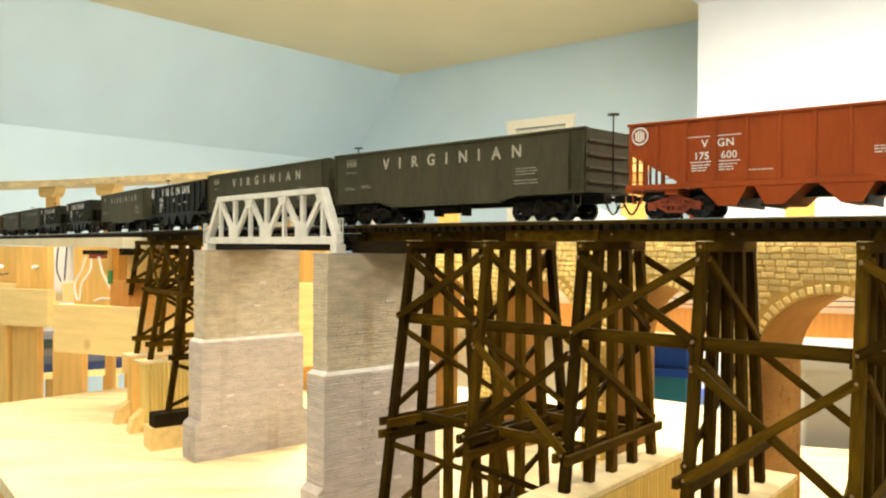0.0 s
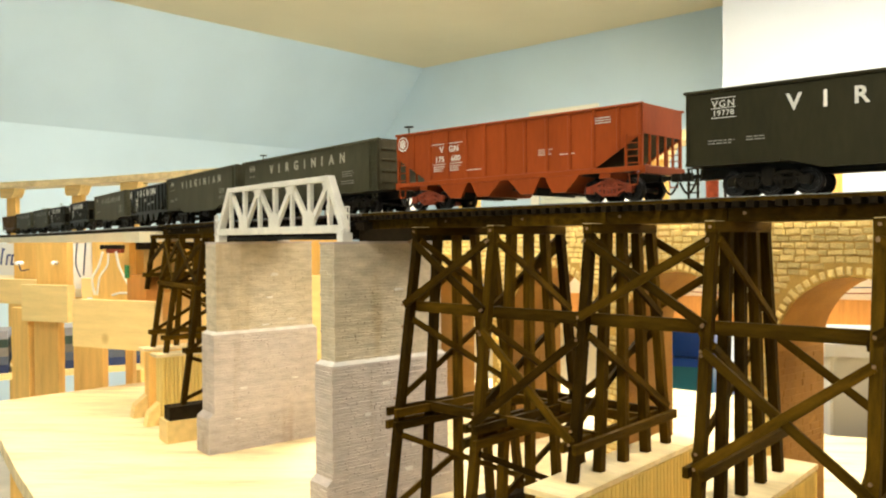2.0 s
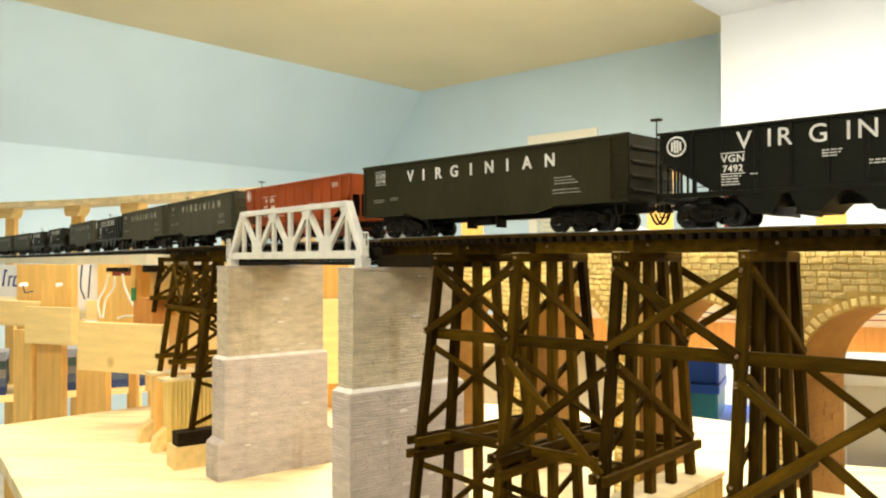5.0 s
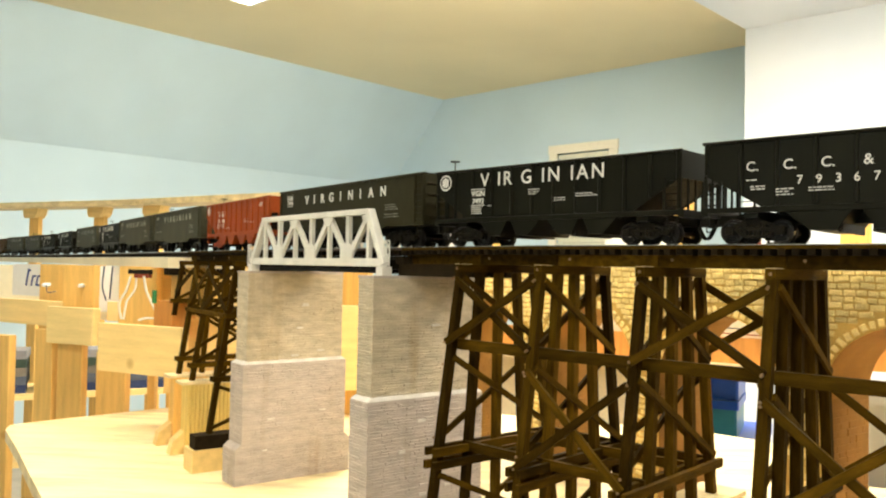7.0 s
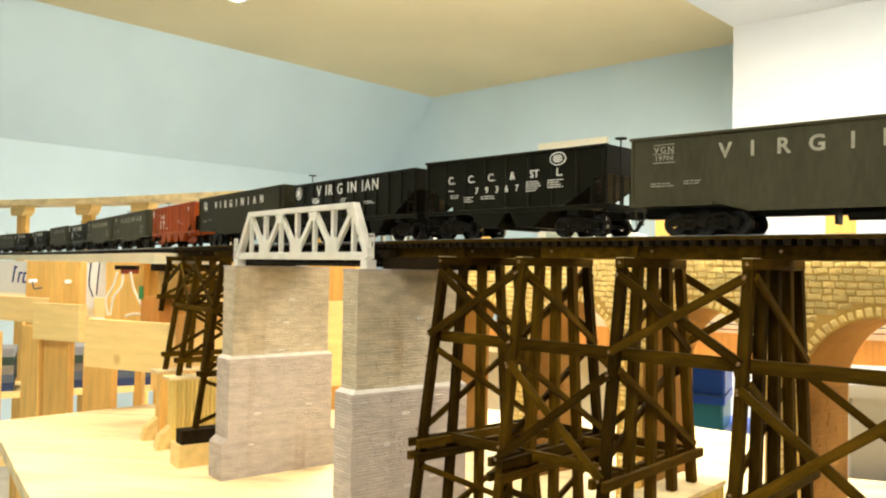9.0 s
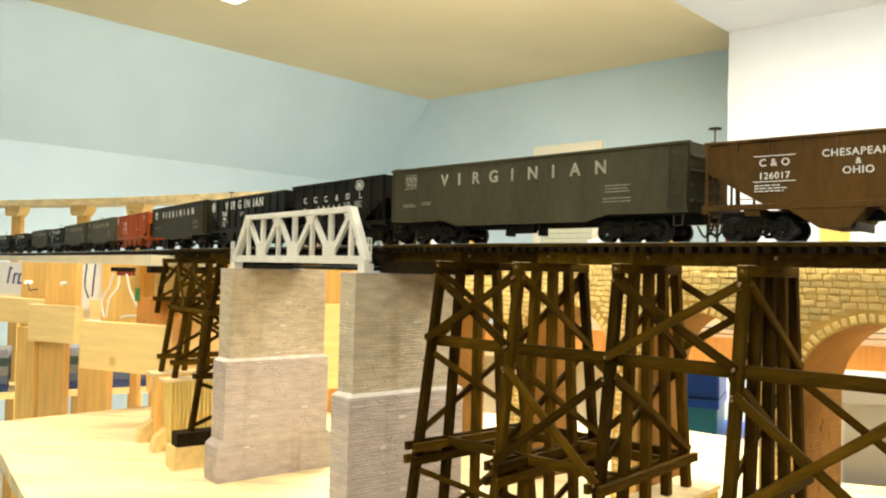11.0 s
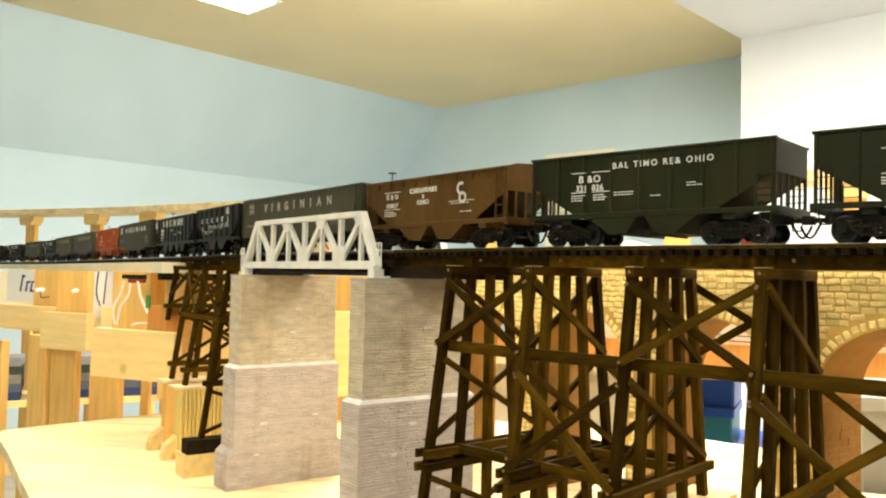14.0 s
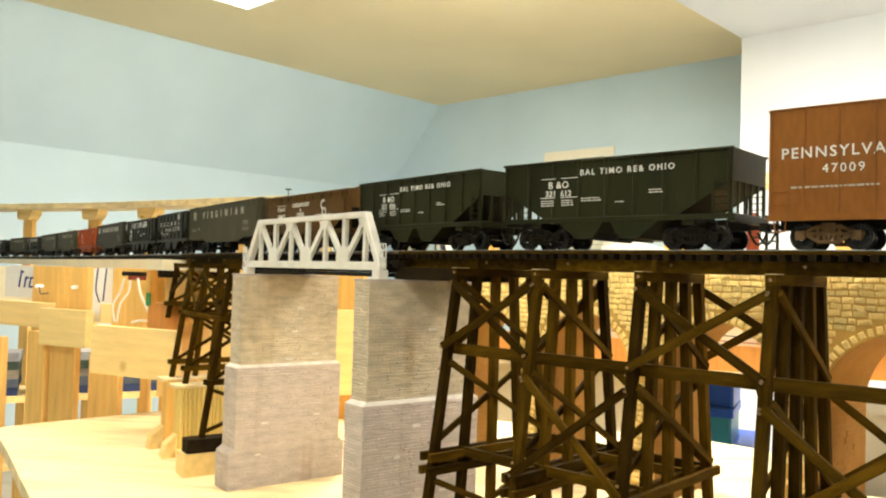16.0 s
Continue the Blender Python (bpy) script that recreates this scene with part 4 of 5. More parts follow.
for x, z in ((-0.046, 0.040), (-0.024, 0.027), (-0.004, 0.027), (-0.006, 0.006)):
    one("stroke", M["ink"], sg, beam, (x, -0.0008, z), (x + 0.012, -0.0008, z), 0.0048, 0.0010, up=(0, 1, 0))
# shelf with books and boxes far behind
bs = thing("book_shelf", "wooden shelf with dark books behind the benchwork", "shelf", Matrix.Translation((-1.42, 2.35, 0)) @ Matrix.Rotation(0.5, 4, "Z"))
for z in (0.40, 0.66, 0.87):
    one("plank", M["pinex"], bs, box, -0.25, 0.45, 0, 0.25, z, z + 0.019)
for x in (-0.269, 0.45):
    one("side_panel", M["pine"], bs, box, x, x + 0.019, 0, 0.25, 0, 1.12)
for k in range(15):
    z = 0.889 + 0.027 * (k % 5)
    x = -0.22 + 0.22 * (k // 5)
    bk = thing("book", "closed book lying in a stack", "book", bs.matrix_basis @ pose(x, 0.02, z, 0, 0, random.uniform(-3, 3)), "stacked books")
    one("cover", BOOK[k % 5], bk, box, 0, 0.19, 0, 0.14, 0.0, 0.0262, c=0.001)
for x, y, z, mt, lab in ((-1.00, 1.25, 0.70, "blueplastic", "blue storage box below the table"), (-0.95, 1.12, 0.62, "plug", "green storage box below the table")):
    bx = thing("storage_box", lab, "storage box", Matrix.Translation((x, y, z)) @ Matrix.Rotation(0.6, 4, "Z"))
    one("body", M[mt], bx, box, -0.10, 0.10, -0.07, 0.07, 0, 0.13, c=0.006)
    one("lid", M["tealplastic"], bx, box, -0.105, 0.105, -0.075, 0.075, 0.13, 0.145, c=0.004)
low = board("low_shelf", -1.2, 1.25, -0.8, 0.95, 0.60, 0.619, "low pine shelf under the layout", thick=0.28, flat=True)
board("low_shelf_block", -1.05, 1.30, -0.95, 1.235, 0.62, 0.699, "pine block on the low shelf", thick=0.1, flat=True)

# ---------------------------------------------------------------- second bench beyond the viaduct
DX, DY = 0.903, -0.430
def far_board(name, u0, u1, z0, z1, material, label, depth=0.02, shift=0.0, cat="board"):
    bm = bmesh.new()
    box(bm, u0, u1, shift, shift + depth, z0, z1, 0.001)
    ob = link(name, bm, material)
    ob.matrix_basis = Matrix.Translation((0.433, 1.776, 0)) @ Matrix.Rotation(math.atan2(DY, DX), 4, "Z")
    return tagged(ob, label, cat)
far_board("bench_fascia", -0.8, 1.6, 1.108, 1.166, M["cabinet"], "orange wooden fascia of the far bench")
far_board("far_bench", -0.8, 1.6, 1.0885, 1.1075, M["ply"], "pale plywood shelf of the far bench", 0.5, -0.03, "bench")
bm = bmesh.new()
prism(bm, [(-0.35, 1.1665), (0.66, 1.1665), (0.62, 1.205), (0.34, 1.212), (0.19, 1.252), (0.10, 1.258), (-0.06, 1.225), (-0.30, 1.215)], "y", 0.005, 0.32)
ter = link("foam_terrain", bm, M["sand2"])
ter.matrix_basis = Matrix.Translation((0.433, 1.776, 0)) @ Matrix.Rotation(math.atan2(DY, DX), 4, "Z")
tagged(ter, "cream carved foam terrain on the far bench", "terrain")
for zz, mm in ((1.190, "darkwire"), (1.178, "redtruck")):
    cable([(0.30, 1.825, zz + 0.006), (0.45, 1.755, zz), (0.60, 1.685, zz - 0.004), (0.85, 1.565, zz + 0.004), (1.1, 1.45, zz)], 0.0014, M[mm], "thin cable strung along the far bench")
far_board("back_board", -0.75, -0.02, 0.3, 1.0885, M["paleply"], "pale plywood sheet under the far bench", 0.012, 0.064)
for u in (-0.35, 0.30, 0.9, 1.5):
    far_board("bench_upright", u, u + 0.06, 0.0, 1.0885, M["grey"], "grey upright of the far bench", 0.04, 0.02)
for x, y, z, mt, lb in ((0.56, 2.10, 0.885, "tealplastic", "teal plastic storage bin"), (0.57, 2.12, 0.980, "blueplastic", "blue plastic storage bin")):
    bn = thing("storage_bin", lb + " below the far bench", "storage bin", Matrix.Translation((x, y, z)) @ Matrix.Rotation(-0.40, 4, "Z"), "storage bins")
    one("body", M[mt], bn, box, -0.16, 0.11, -0.06, 0.14, 0, 0.072, c=0.006)
    one("rim", M["blueplastic"], bn, box, -0.165, 0.115, -0.065, 0.145, 0.072, 0.094, c=0.004)
    one("handle", M["truck"], bn, box, -0.12, -0.06, -0.068, -0.06, 0.03, 0.06, c=0.002)
stand = thing("bin_stand", "white shelf unit below the storage bins", "shelf unit", Matrix.Translation((0.60, 2.12, 0)) @ Matrix.Rotation(-0.40, 4, "Z"))
one("top", M["blueplastic"], stand, box, -0.20, 0.15, -0.10, 0.18, 0.858, 0.885, c=0.003)
one("body", M["paper"], stand, box, -0.19, 0.14, -0.09, 0.17, 0.0, 0.858)
cab = thing("grey_cabinet", "grey painted cabinet behind the layout table", "cabinet", Matrix.Translation((0.520, 1.040, 0)) @ Matrix.Rotation(math.atan2(-0.12, 0.5), 4, "Z"))
one("body", M["grey"], cab, box, 0, 1.2, 0, 0.25, 0.0, 1.132, c=0.003)
one("top", M["grey"], cab, box, -0.01, 1.21, -0.01, 0.26, 1.132, 1.150, c=0.002)

wb = thing("white_shed", "small plain white card building on the far bench", "model building", Matrix.Translation((0.37, 1.93, 1.1075)) @ Matrix.Rotation(-0.44, 4, "Z"))
bm = bmesh.new()
prism(bm, [(-0.075, 0), (0.075, 0), (0.075, 0.275), (0.0, 0.297), (-0.075, 0.280)], "y", -0.04, 0.06)
part("wall", bm, M["paper"], wb)

# ---------------------------------------------------------------- stone arch viaduct
VF, VB, VTOP = -0.250, -0.345, 1.322
RAD, SPRING, PERIOD = 0.0745, 1.191, 0.186
CENTRES = [0.3015 - PERIOD * k for k in range(7)]
via = thing("stone_viaduct", "model stone arch viaduct of tan blocks", "viaduct", LOCAL.copy())
for c in CENTRES:
    arc = [(c - RAD * math.cos(a), SPRING + RAD * math.sin(a)) for a in np.linspace(0, math.pi, 25)]
    hp = PERIOD / 2
    for lo_, hi_ in ((0, 12), (12, 24)):
        seg = arc[lo_:hi_ + 1]
        bm = bmesh.new()
        if lo_ == 0:
            outline = [(c - hp, TABLE), (c - RAD, TABLE), *seg, (c, VTOP), (c - hp, VTOP)]
        else:
            outline = [*seg, (c + RAD, TABLE), (c + hp, TABLE), (c + hp, VTOP), (c, VTOP)]
        prism(bm, outline, "y", VB, VF)
        bmesh.ops.triangulate(bm, faces=[f for f in bm.faces if len(f.verts) > 4])
        half_arch = part("arch_half", bm, M["mortar"], via)
        half_arch.data.materials.append(M["brick"])
        for face in half_arch.data.polygons:
            if abs(face.normal.y) < 0.5 and face.center.z < VTOP - 0.001:
                face.material_index = 1
    bm = bmesh.new()
    stone_face(bm, Vector((c + RAD, VF - 0.001, TABLE)), Vector((0, -1, 0)), Vector((0, 0, 1)), VF - VB - 0.002, SPRING - TABLE, Vector((-1, 0, 0)), 0.0062, 0.011, 0.022, 0.0005)
    bmesh.ops.recalc_face_normals(bm, faces=bm.faces[:])
    tagged(part("brickwork", bm, M["brick"], via, "brown brick courses inside the arch"), kind="stuff")

stand2 = thing("red_tank", "small red tank between black ladder stands on the viaduct", "model tank", LOCAL @ Matrix.Translation((-0.083, -0.297, VTOP)))
bm = bmesh.new()
rod(bm, (0, 0, 0), (0, 0, 0.0585), 0.0068, 12)
rod(bm, (0, 0, 0.0585), (0, 0, 0.0610), 0.0068, 12, 0.003)
part("tank", bm, M["redtruck"], stand2)
for x in (-0.022, 0.024):
    bm = bmesh.new()
    for dx in (-0.006, 0.006):
        beam(bm, (x + dx, 0, 0), (x + dx, 0, 0.058), 0.0022, 0.0022)
    for k in range(6):
        beam(bm, (x - 0.008, 0, 0.012 + 0.009 * k), (x + 0.008, 0, 0.012 + 0.009 * k), 0.0016, 0.0016)
    part("ladder", bm, M["truck"], stand2, "black ladder frame")

BLOCKS = []
for k in range(8):
    bm = bmesh.new()
    c = 0.34
    lo = [bm.verts.new((x, 0, z)) for x, z in ((-0.5, -0.5), (0.5, -0.5), (0.5, 0.5), (-0.5, 0.5))]
    hi = [bm.verts.new((x * (1 - 0.8 * c) + random.uniform(-0.10, 0.10), random.uniform(0.45, 1.0), z * (1 - c) + random.uniform(-0.11, 0.11))) for x, z in ((-0.5, -0.5), (0.5, -0.5), (0.5, 0.5), (-0.5, 0.5))]
    bm.faces.new(hi[::-1])
    bm.faces.new(lo)
    for i in range(4):
        j = (i + 1) % 4
        bm.faces.new((lo[i], hi[i], hi[j], lo[j]))
    bmesh.ops.recalc_face_normals(bm, faces=bm.faces[:])
    me = bpy.data.meshes.new("stone")
    bm.to_mesh(me)
    bm.free()
    me.materials.append(M["sand"])
    BLOCKS.append(me)
rest = bmesh.new()
count = 0


def lay(x, z, w, h, tilt=0.0):
    """One proud stone on the front of the viaduct."""
    global count
    m = Matrix.Translation((x, VF - 0.0002, z)) @ Matrix.Rotation(tilt, 4, "Y") @ Matrix.Diagonal((w, random.uniform(0.0012, 0.0032), h, 1))
    me = random.choice(BLOCKS)
    if -0.37 < x < 0.02 and z > 1.12 and count < 300:
        ob = new("stone", me)
        ob.parent = via
        ob.matrix_basis = m
        count += 1
    else:
        vs = [rest.verts.new(m @ v.co) for v in me.vertices]
        for p in me.polygons:
            rest.faces.new([vs[i] for i in p.vertices])


z = TABLE + 0.004
while z < VTOP - 0.006:
    h = random.uniform(0.0058, 0.0070)
    x = CENTRES[-1] - PERIOD / 2
    while x < CENTRES[0] + PERIOD / 2:
        w = random.uniform(0.0080, 0.0150)
        mid, zz = x + w / 2, z + h / 2
        c = min(CENTRES, key=lambda v: abs(v - mid))
        dx = abs(mid - c)
        reach = max(0, dx - w / 2)
        clear = reach > RAD + 0.001 if zz < SPRING else math.hypot(reach, zz - h / 2 - SPRING) > RAD + 0.0105
        if clear:
            lay(mid, zz + random.uniform(-0.0006, 0.0006), w - 0.0007, (h - 0.0006) * random.uniform(0.82, 1.0), random.uniform(-0.14, 0.14))
        x += w
    z += h
for c in CENTRES:
    n = 30
    for k in range(n):
        a = math.pi * (k + 0.5) / n
        r = RAD + 0.0056
        lay(c - r * math.cos(a), SPRING + r * math.sin(a), random.uniform(0.0044, 0.0068), random.uniform(0.0064, 0.0100), -(math.pi / 2 - a) + random.uniform(-0.2, 0.2))
tagged(part("stonework", rest, M["sand"], via), kind="stuff")


# ---------------------------------------------------------------- freight cars
SIDE = Matrix(((-1, 0, 0, 0), (0, 0, 1, 0), (0, 1, 0, 0), (0, 0, 0, 1)))    # letters on the side that looks to the camera
WHEELS = []
PARTS_OF = {}


def car_side(x, z, y):
    return Matrix.Translation((x, y, z)) @ SIDE


def truck(parent, x, wheels, material, base=0.0345, keyed=False, bright=False):
    """A truck: two cast side frames, bolster, and wheelsets."""
    frame_ob = new("truck")
    frame_ob.parent = parent
    frame_ob.matrix_basis = Matrix.Translation((x, 0, 0))
    r = 0.0087
    span = base if wheels == 2 else base * 1.6
    axles = [-span / 2, span / 2] if wheels == 2 else [-span / 2, 0, span / 2]
    for sg in (1, -1):
        y = sg * 0.0215
        bm = bmesh.new()
        hx = span / 2
        beam(bm, (-hx - 0.004, y, 0.0105), (hx + 0.004, y, 0.0105), 0.0026, 0.0026, 0.0004)
        for a, b in zip(axles[:-1], axles[1:]):
            mid = (a + b) / 2
            q = (b - a) / 2
            beam(bm, (a + 0.001, y, 0.0115), (mid - q * 0.4, y, 0.0150), 0.0026, 0.0024, 0.0003)
            beam(bm, (b - 0.001, y, 0.0115), (mid + q * 0.4, y, 0.0150), 0.0026, 0.0024, 0.0003)
            beam(bm, (mid - q * 0.45, y, 0.0150), (mid + q * 0.45, y, 0.0150), 0.0028, 0.0026, 0.0003)
            beam(bm, (a + 0.003, y, 0.0098), (mid - q * 0.35, y, 0.0052), 0.0026, 0.0022, 0.0003)
            beam(bm, (b - 0.003, y, 0.0098), (mid + q * 0.35, y, 0.0052), 0.0026, 0.0022, 0.0003)
            beam(bm, (mid - q * 0.42, y, 0.0050), (mid + q * 0.42, y, 0.0050), 0.0030, 0.0024, 0.0003)
            for dx in (-q * 0.38, q * 0.38):
                beam(bm, (mid + dx, y, 0.0050), (mid + dx, y, 0.0150), 0.0022, 0.0026)
            for dx in (-q * 0.18, 0, q * 0.18):
                rod(bm, (mid + dx, y, 0.0058), (mid + dx, y, 0.0125), 0.0013, 6)
        part("side_frame", bm, material, frame_ob)
        for a in axles:
            bm = bmesh.new()
            box(bm, a - 0.0032, a + 0.0032, min(y, y + sg * 0.0032), max(y, y + sg * 0.0032), 0.0062, 0.0122, 0.0006)
            part("journal_box", bm, material, frame_ob)
    one("bolster", material, frame_ob, box, -0.0045, 0.0045, -0.023, 0.023, 0.0120, 0.0175, c=0.0005)
    for a in axles:
        key = "bright wheelset" if bright else "wheelset"
        if key not in PARTS_OF:
            bm = bmesh.new()
            rod(bm, (0, -0.0195, 0), (0, 0.0195, 0), 0.0018, 8)
            for sg in (1, -1):
                prof = [(0.0135, 0.0096), (0.0145, 0.0096), (0.0152, 0.0088), (0.0185, 0.0085), (0.0185, 0.0070), (0.0172, 0.0066), (0.0172, 0.0030), (0.0185, 0.0026)]
                prev = None
                n = 20
                for k in range(n + 1):
                    c, s = math.cos(k * math.tau / n), math.sin(k * math.tau / n)
                    ring = [bm.verts.new((rr * c, sg * yy, rr * s)) for yy, rr in prof]
                    if prev:
                        for i in range(len(prof) - 1):
                            bm.faces.new((prev[i], prev[i + 1], ring[i + 1], ring[i])).material_index = 1 if bright and i == 2 else 0
                    prev = ring
                for k in range(4):
                    c, s = math.cos(k * math.tau / 4), math.sin(k * math.tau / 4)
                    beam(bm, (0.0026 * c, sg * 0.0178, 0.0026 * s), (0.0066 * c, sg * 0.0178, 0.0066 * s), 0.0012, 0.0012, up=(0, 1, 0))
            bmesh.ops.recalc_face_normals(bm, faces=bm.faces[:])
            ob = part("wheelset", bm, M["wheel"], frame_ob)
            ob.data.materials.append(M["tread"])
            PARTS_OF[key] = ob.data
        else:
            ob = new("wheelset", PARTS_OF[key])
            ob.parent = frame_ob
        ob.matrix_basis = Matrix.Translation((a, 0, 0.0086))
        if keyed:
            WHEELS.append((ob, a))
    return frame_ob


def coupler(parent, x, sg):
    bm = bmesh.new()
    beam(bm, (x, 0, 0.0165), (x + sg * 0.010, 0, 0.0165), 0.0030, 0.0034, 0.0004)
    box(bm, x + sg * 0.012 - 0.0035, x + sg * 0.012 + 0.0035, -0.0035, 0.0035, 0.0135, 0.0195, 0.0008)
    part("coupler", bm, M["truck"], parent, "black knuckle coupler")
    bm = bmesh.new()
    tube(bm, [(x + sg * (0.002 + 0.0019 * k), 0.006, 0.0150 - 0.0110 * math.sin(k / 7 * math.pi * 0.92)) for k in range(8)], 0.0009, 6)
    part("air_hose", bm, M["truck"], parent)


def ladder(parent, x, y, z0, z1, w, n, material):
    bm = bmesh.new()
    sg = 1 if y > 0 else -1
    for k in range(n):
        z = z0 + (z1 - z0) * k / (n - 1)
        rod(bm, (x - w / 2, y + sg * 0.0012, z), (x + w / 2, y + sg * 0.0012, z), 0.00042, 5)
    for dx in (-w / 2, w / 2):
        beam(bm, (x + dx, y + sg * 0.0007, z0 - 0.002), (x + dx, y + sg * 0.0007, z1 + 0.002), 0.0007, 0.0010)
    part("ladder", bm, material, parent)


def stirrup(parent, x, y, material):
    bm = bmesh.new()
    for dx in (-0.004, 0.004):
        rod(bm, (x + dx, y, 0.0205), (x + dx * 0.8, y, 0.0115), 0.0005, 5)
    rod(bm, (x - 0.0035, y, 0.0115), (x + 0.0035, y, 0.0115), 0.0006, 5)
    part("stirrup_step", bm, material, parent)


def bars(parent, x, z, w, rows, material, y, h=0.00075, gap=0.0019):
    """Small stencilled data too fine to read."""
    for r in range(rows):
        bm = bmesh.new()
        at, end = x + w / 2, x + w / 2 - w * random.uniform(0.7, 1.0)
        while at > end + 0.001:
            word = min(random.uniform(0.0016, 0.0048), at - end)
            box(bm, at - word, at, y, y + 0.00015, z - r * gap - h, z - r * gap)
            at -= word + 0.0008
        part("stencil", bm, material, parent)


def brake_mast(parent, x, y, z0, z1, material):
    bm = bmesh.new()
    rod(bm, (x, y, z0), (x, y, z1), 0.0006, 6)
    rod(bm, (x, y, z1 - 0.0006), (x, y, z1 + 0.0004), 0.0048, 14)
    part("brake_wheel", bm, material, parent, "brake wheel on an upright staff")


def car_thing(label, category="freight car"):
    return thing("freight_car", label, category, group="freight train")


def gondola(number, letters, label, keyed=False):
    """Long high-sided gondola with six-wheel trucks; nose towards +x."""
    paint = M["gon" if letters == "letter" else "gonpale"]
    ob = car_thing(label, "gondola car")
    L, W, T = 0.321, 0.0315, 0.0732
    h = L / 2
    m = paint
    outline = [(-h, T), (h, T), (h, 0.0235), (h - 0.062, 0.0235), (h - 0.088, 0.0165), (-h + 0.088, 0.0165), (-h + 0.062, 0.0235), (-h, 0.0235)]
    for sg in (1, -1):
        bm = bmesh.new()
        prism(bm, outline, "y", min(sg * W, sg * (W - 0.0012)), max(sg * W, sg * (W - 0.0012)))
        part("side", bm, m, ob)
        bm = bmesh.new()
        beam(bm, (-h - 0.001, sg * (W + 0.0004), T - 0.0006), (h + 0.001, sg * (W + 0.0004), T - 0.0006), 0.0030, 0.0022, 0.0004)
        part("top_rail", bm, m, ob)
        for x in (-h + 0.0015, -h + 0.016, h - 0.0015):
            one("stake", m, ob, beam, (x, sg * (W + 0.0006), 0.0235), (x, sg * (W + 0.0006), T - 0.001), 0.0016, 0.0024)
        bm = bmesh.new()
        beam(bm, (-h, sg * W, 0.0225), (-h + 0.064, sg * W, 0.0225), 0.0022, 0.0026)
        beam(bm, (h, sg * W, 0.0225), (h - 0.064, sg * W, 0.0225), 0.0022, 0.0026)
        beam(bm, (-h + 0.088, sg * W, 0.0170), (h - 0.088, sg * W, 0.0170), 0.0022, 0.0020)
        part("side_sill", bm, m, ob)
        ladder(ob, -h + 0.0085, sg * W, 0.0275, 0.0640, 0.0105, 7, m)
        for x in (h - 0.008, -h + 0.008):
            stirrup(ob, x, sg * W, m)
    for x in (-h, h - 0.0012):
        one("end", m, ob, box, x, x + 0.0012, -W, W, 0.0225, T)
        for k in range(4):
            z = 0.030 + k * 0.011
            xx = x - 0.0008 if x < 0 else x + 0.0020
            one("end_rib", m, ob, beam, (xx, -W + 0.003, z), (xx, W - 0.003, z), 0.0014, 0.0024, 0.0005)
    one("floor", m, ob, box, -h + 0.001, h - 0.001, -W + 0.001, W - 0.001, 0.0215, 0.0240)
    one("load", M["black"], ob, box, -h + 0.002, h - 0.002, -W + 0.0014, W - 0.0014, 0.024, 0.058)
    one("center_sill", M["truck"], ob, box, -h, h, -0.0055, 0.0055, 0.0135, 0.0214)
    bm = bmesh.new()
    rod(bm, (-0.012, 0.020, 0.0125), (0.010, 0.020, 0.0125), 0.0042, 10)
    for x in (-0.02, 0.016):
        box(bm, x, x + 0.002, 0.012, 0.024, 0.006, 0.0165)
    part("brake_cylinder", bm, M["truck"], ob)
    for x in (-0.107, 0.107):
        truck(ob, x, 3, M["truck"], base=0.0300, keyed=keyed)
    for sg in (1, -1):
        coupler(ob, sg * h, sg)
    brake_mast(ob, -h - 0.0025, -0.004, 0.024, T + 0.0135, M["truck"])
    y = W + 0.0002
    stations = (0.088, 0.069, 0.0485, 0.027, 0.0055, -0.017, -0.0385, -0.0605, -0.085) if number else (0.079, 0.0585, 0.0375, 0.0145, -0.006, -0.027, -0.0465, -0.067, -0.090)
    for ch, x in zip("VIRGINIAN", stations):
        lettering(ch, 0.0148, car_side(x, 0.0588, y), M[letters], ob, bold=0.00035)
    lettering("VGN", 0.0066, car_side(h - 0.0265, 0.0630, y), M[letters], ob, gap=1.25)
    if number:
        lettering(number, 0.0054, car_side(h - 0.0265, 0.0568, y), M[letters], ob, gap=1.12)
    for z in (0.0668, 0.0600, 0.0534):
        bm = bmesh.new()
        box(bm, h - 0.0350, h - 0.0180, y, y + 0.00015, z, z + 0.0005)
        part("stripe", bm, M[letters], ob)
    bars(ob, h - 0.026, 0.0385, 0.020, 2, M["faded"], y)
    bars(ob, h - 0.050, 0.0395, 0.016, 2, M["faded"], y)
    bars(ob, -h + 0.058, 0.0445, 0.026, 3, M["faded"], y, gap=0.0024)
    bars(ob, -h + 0.058, 0.0345, 0.030, 2, M["faded"], y, gap=0.0026)
    return ob


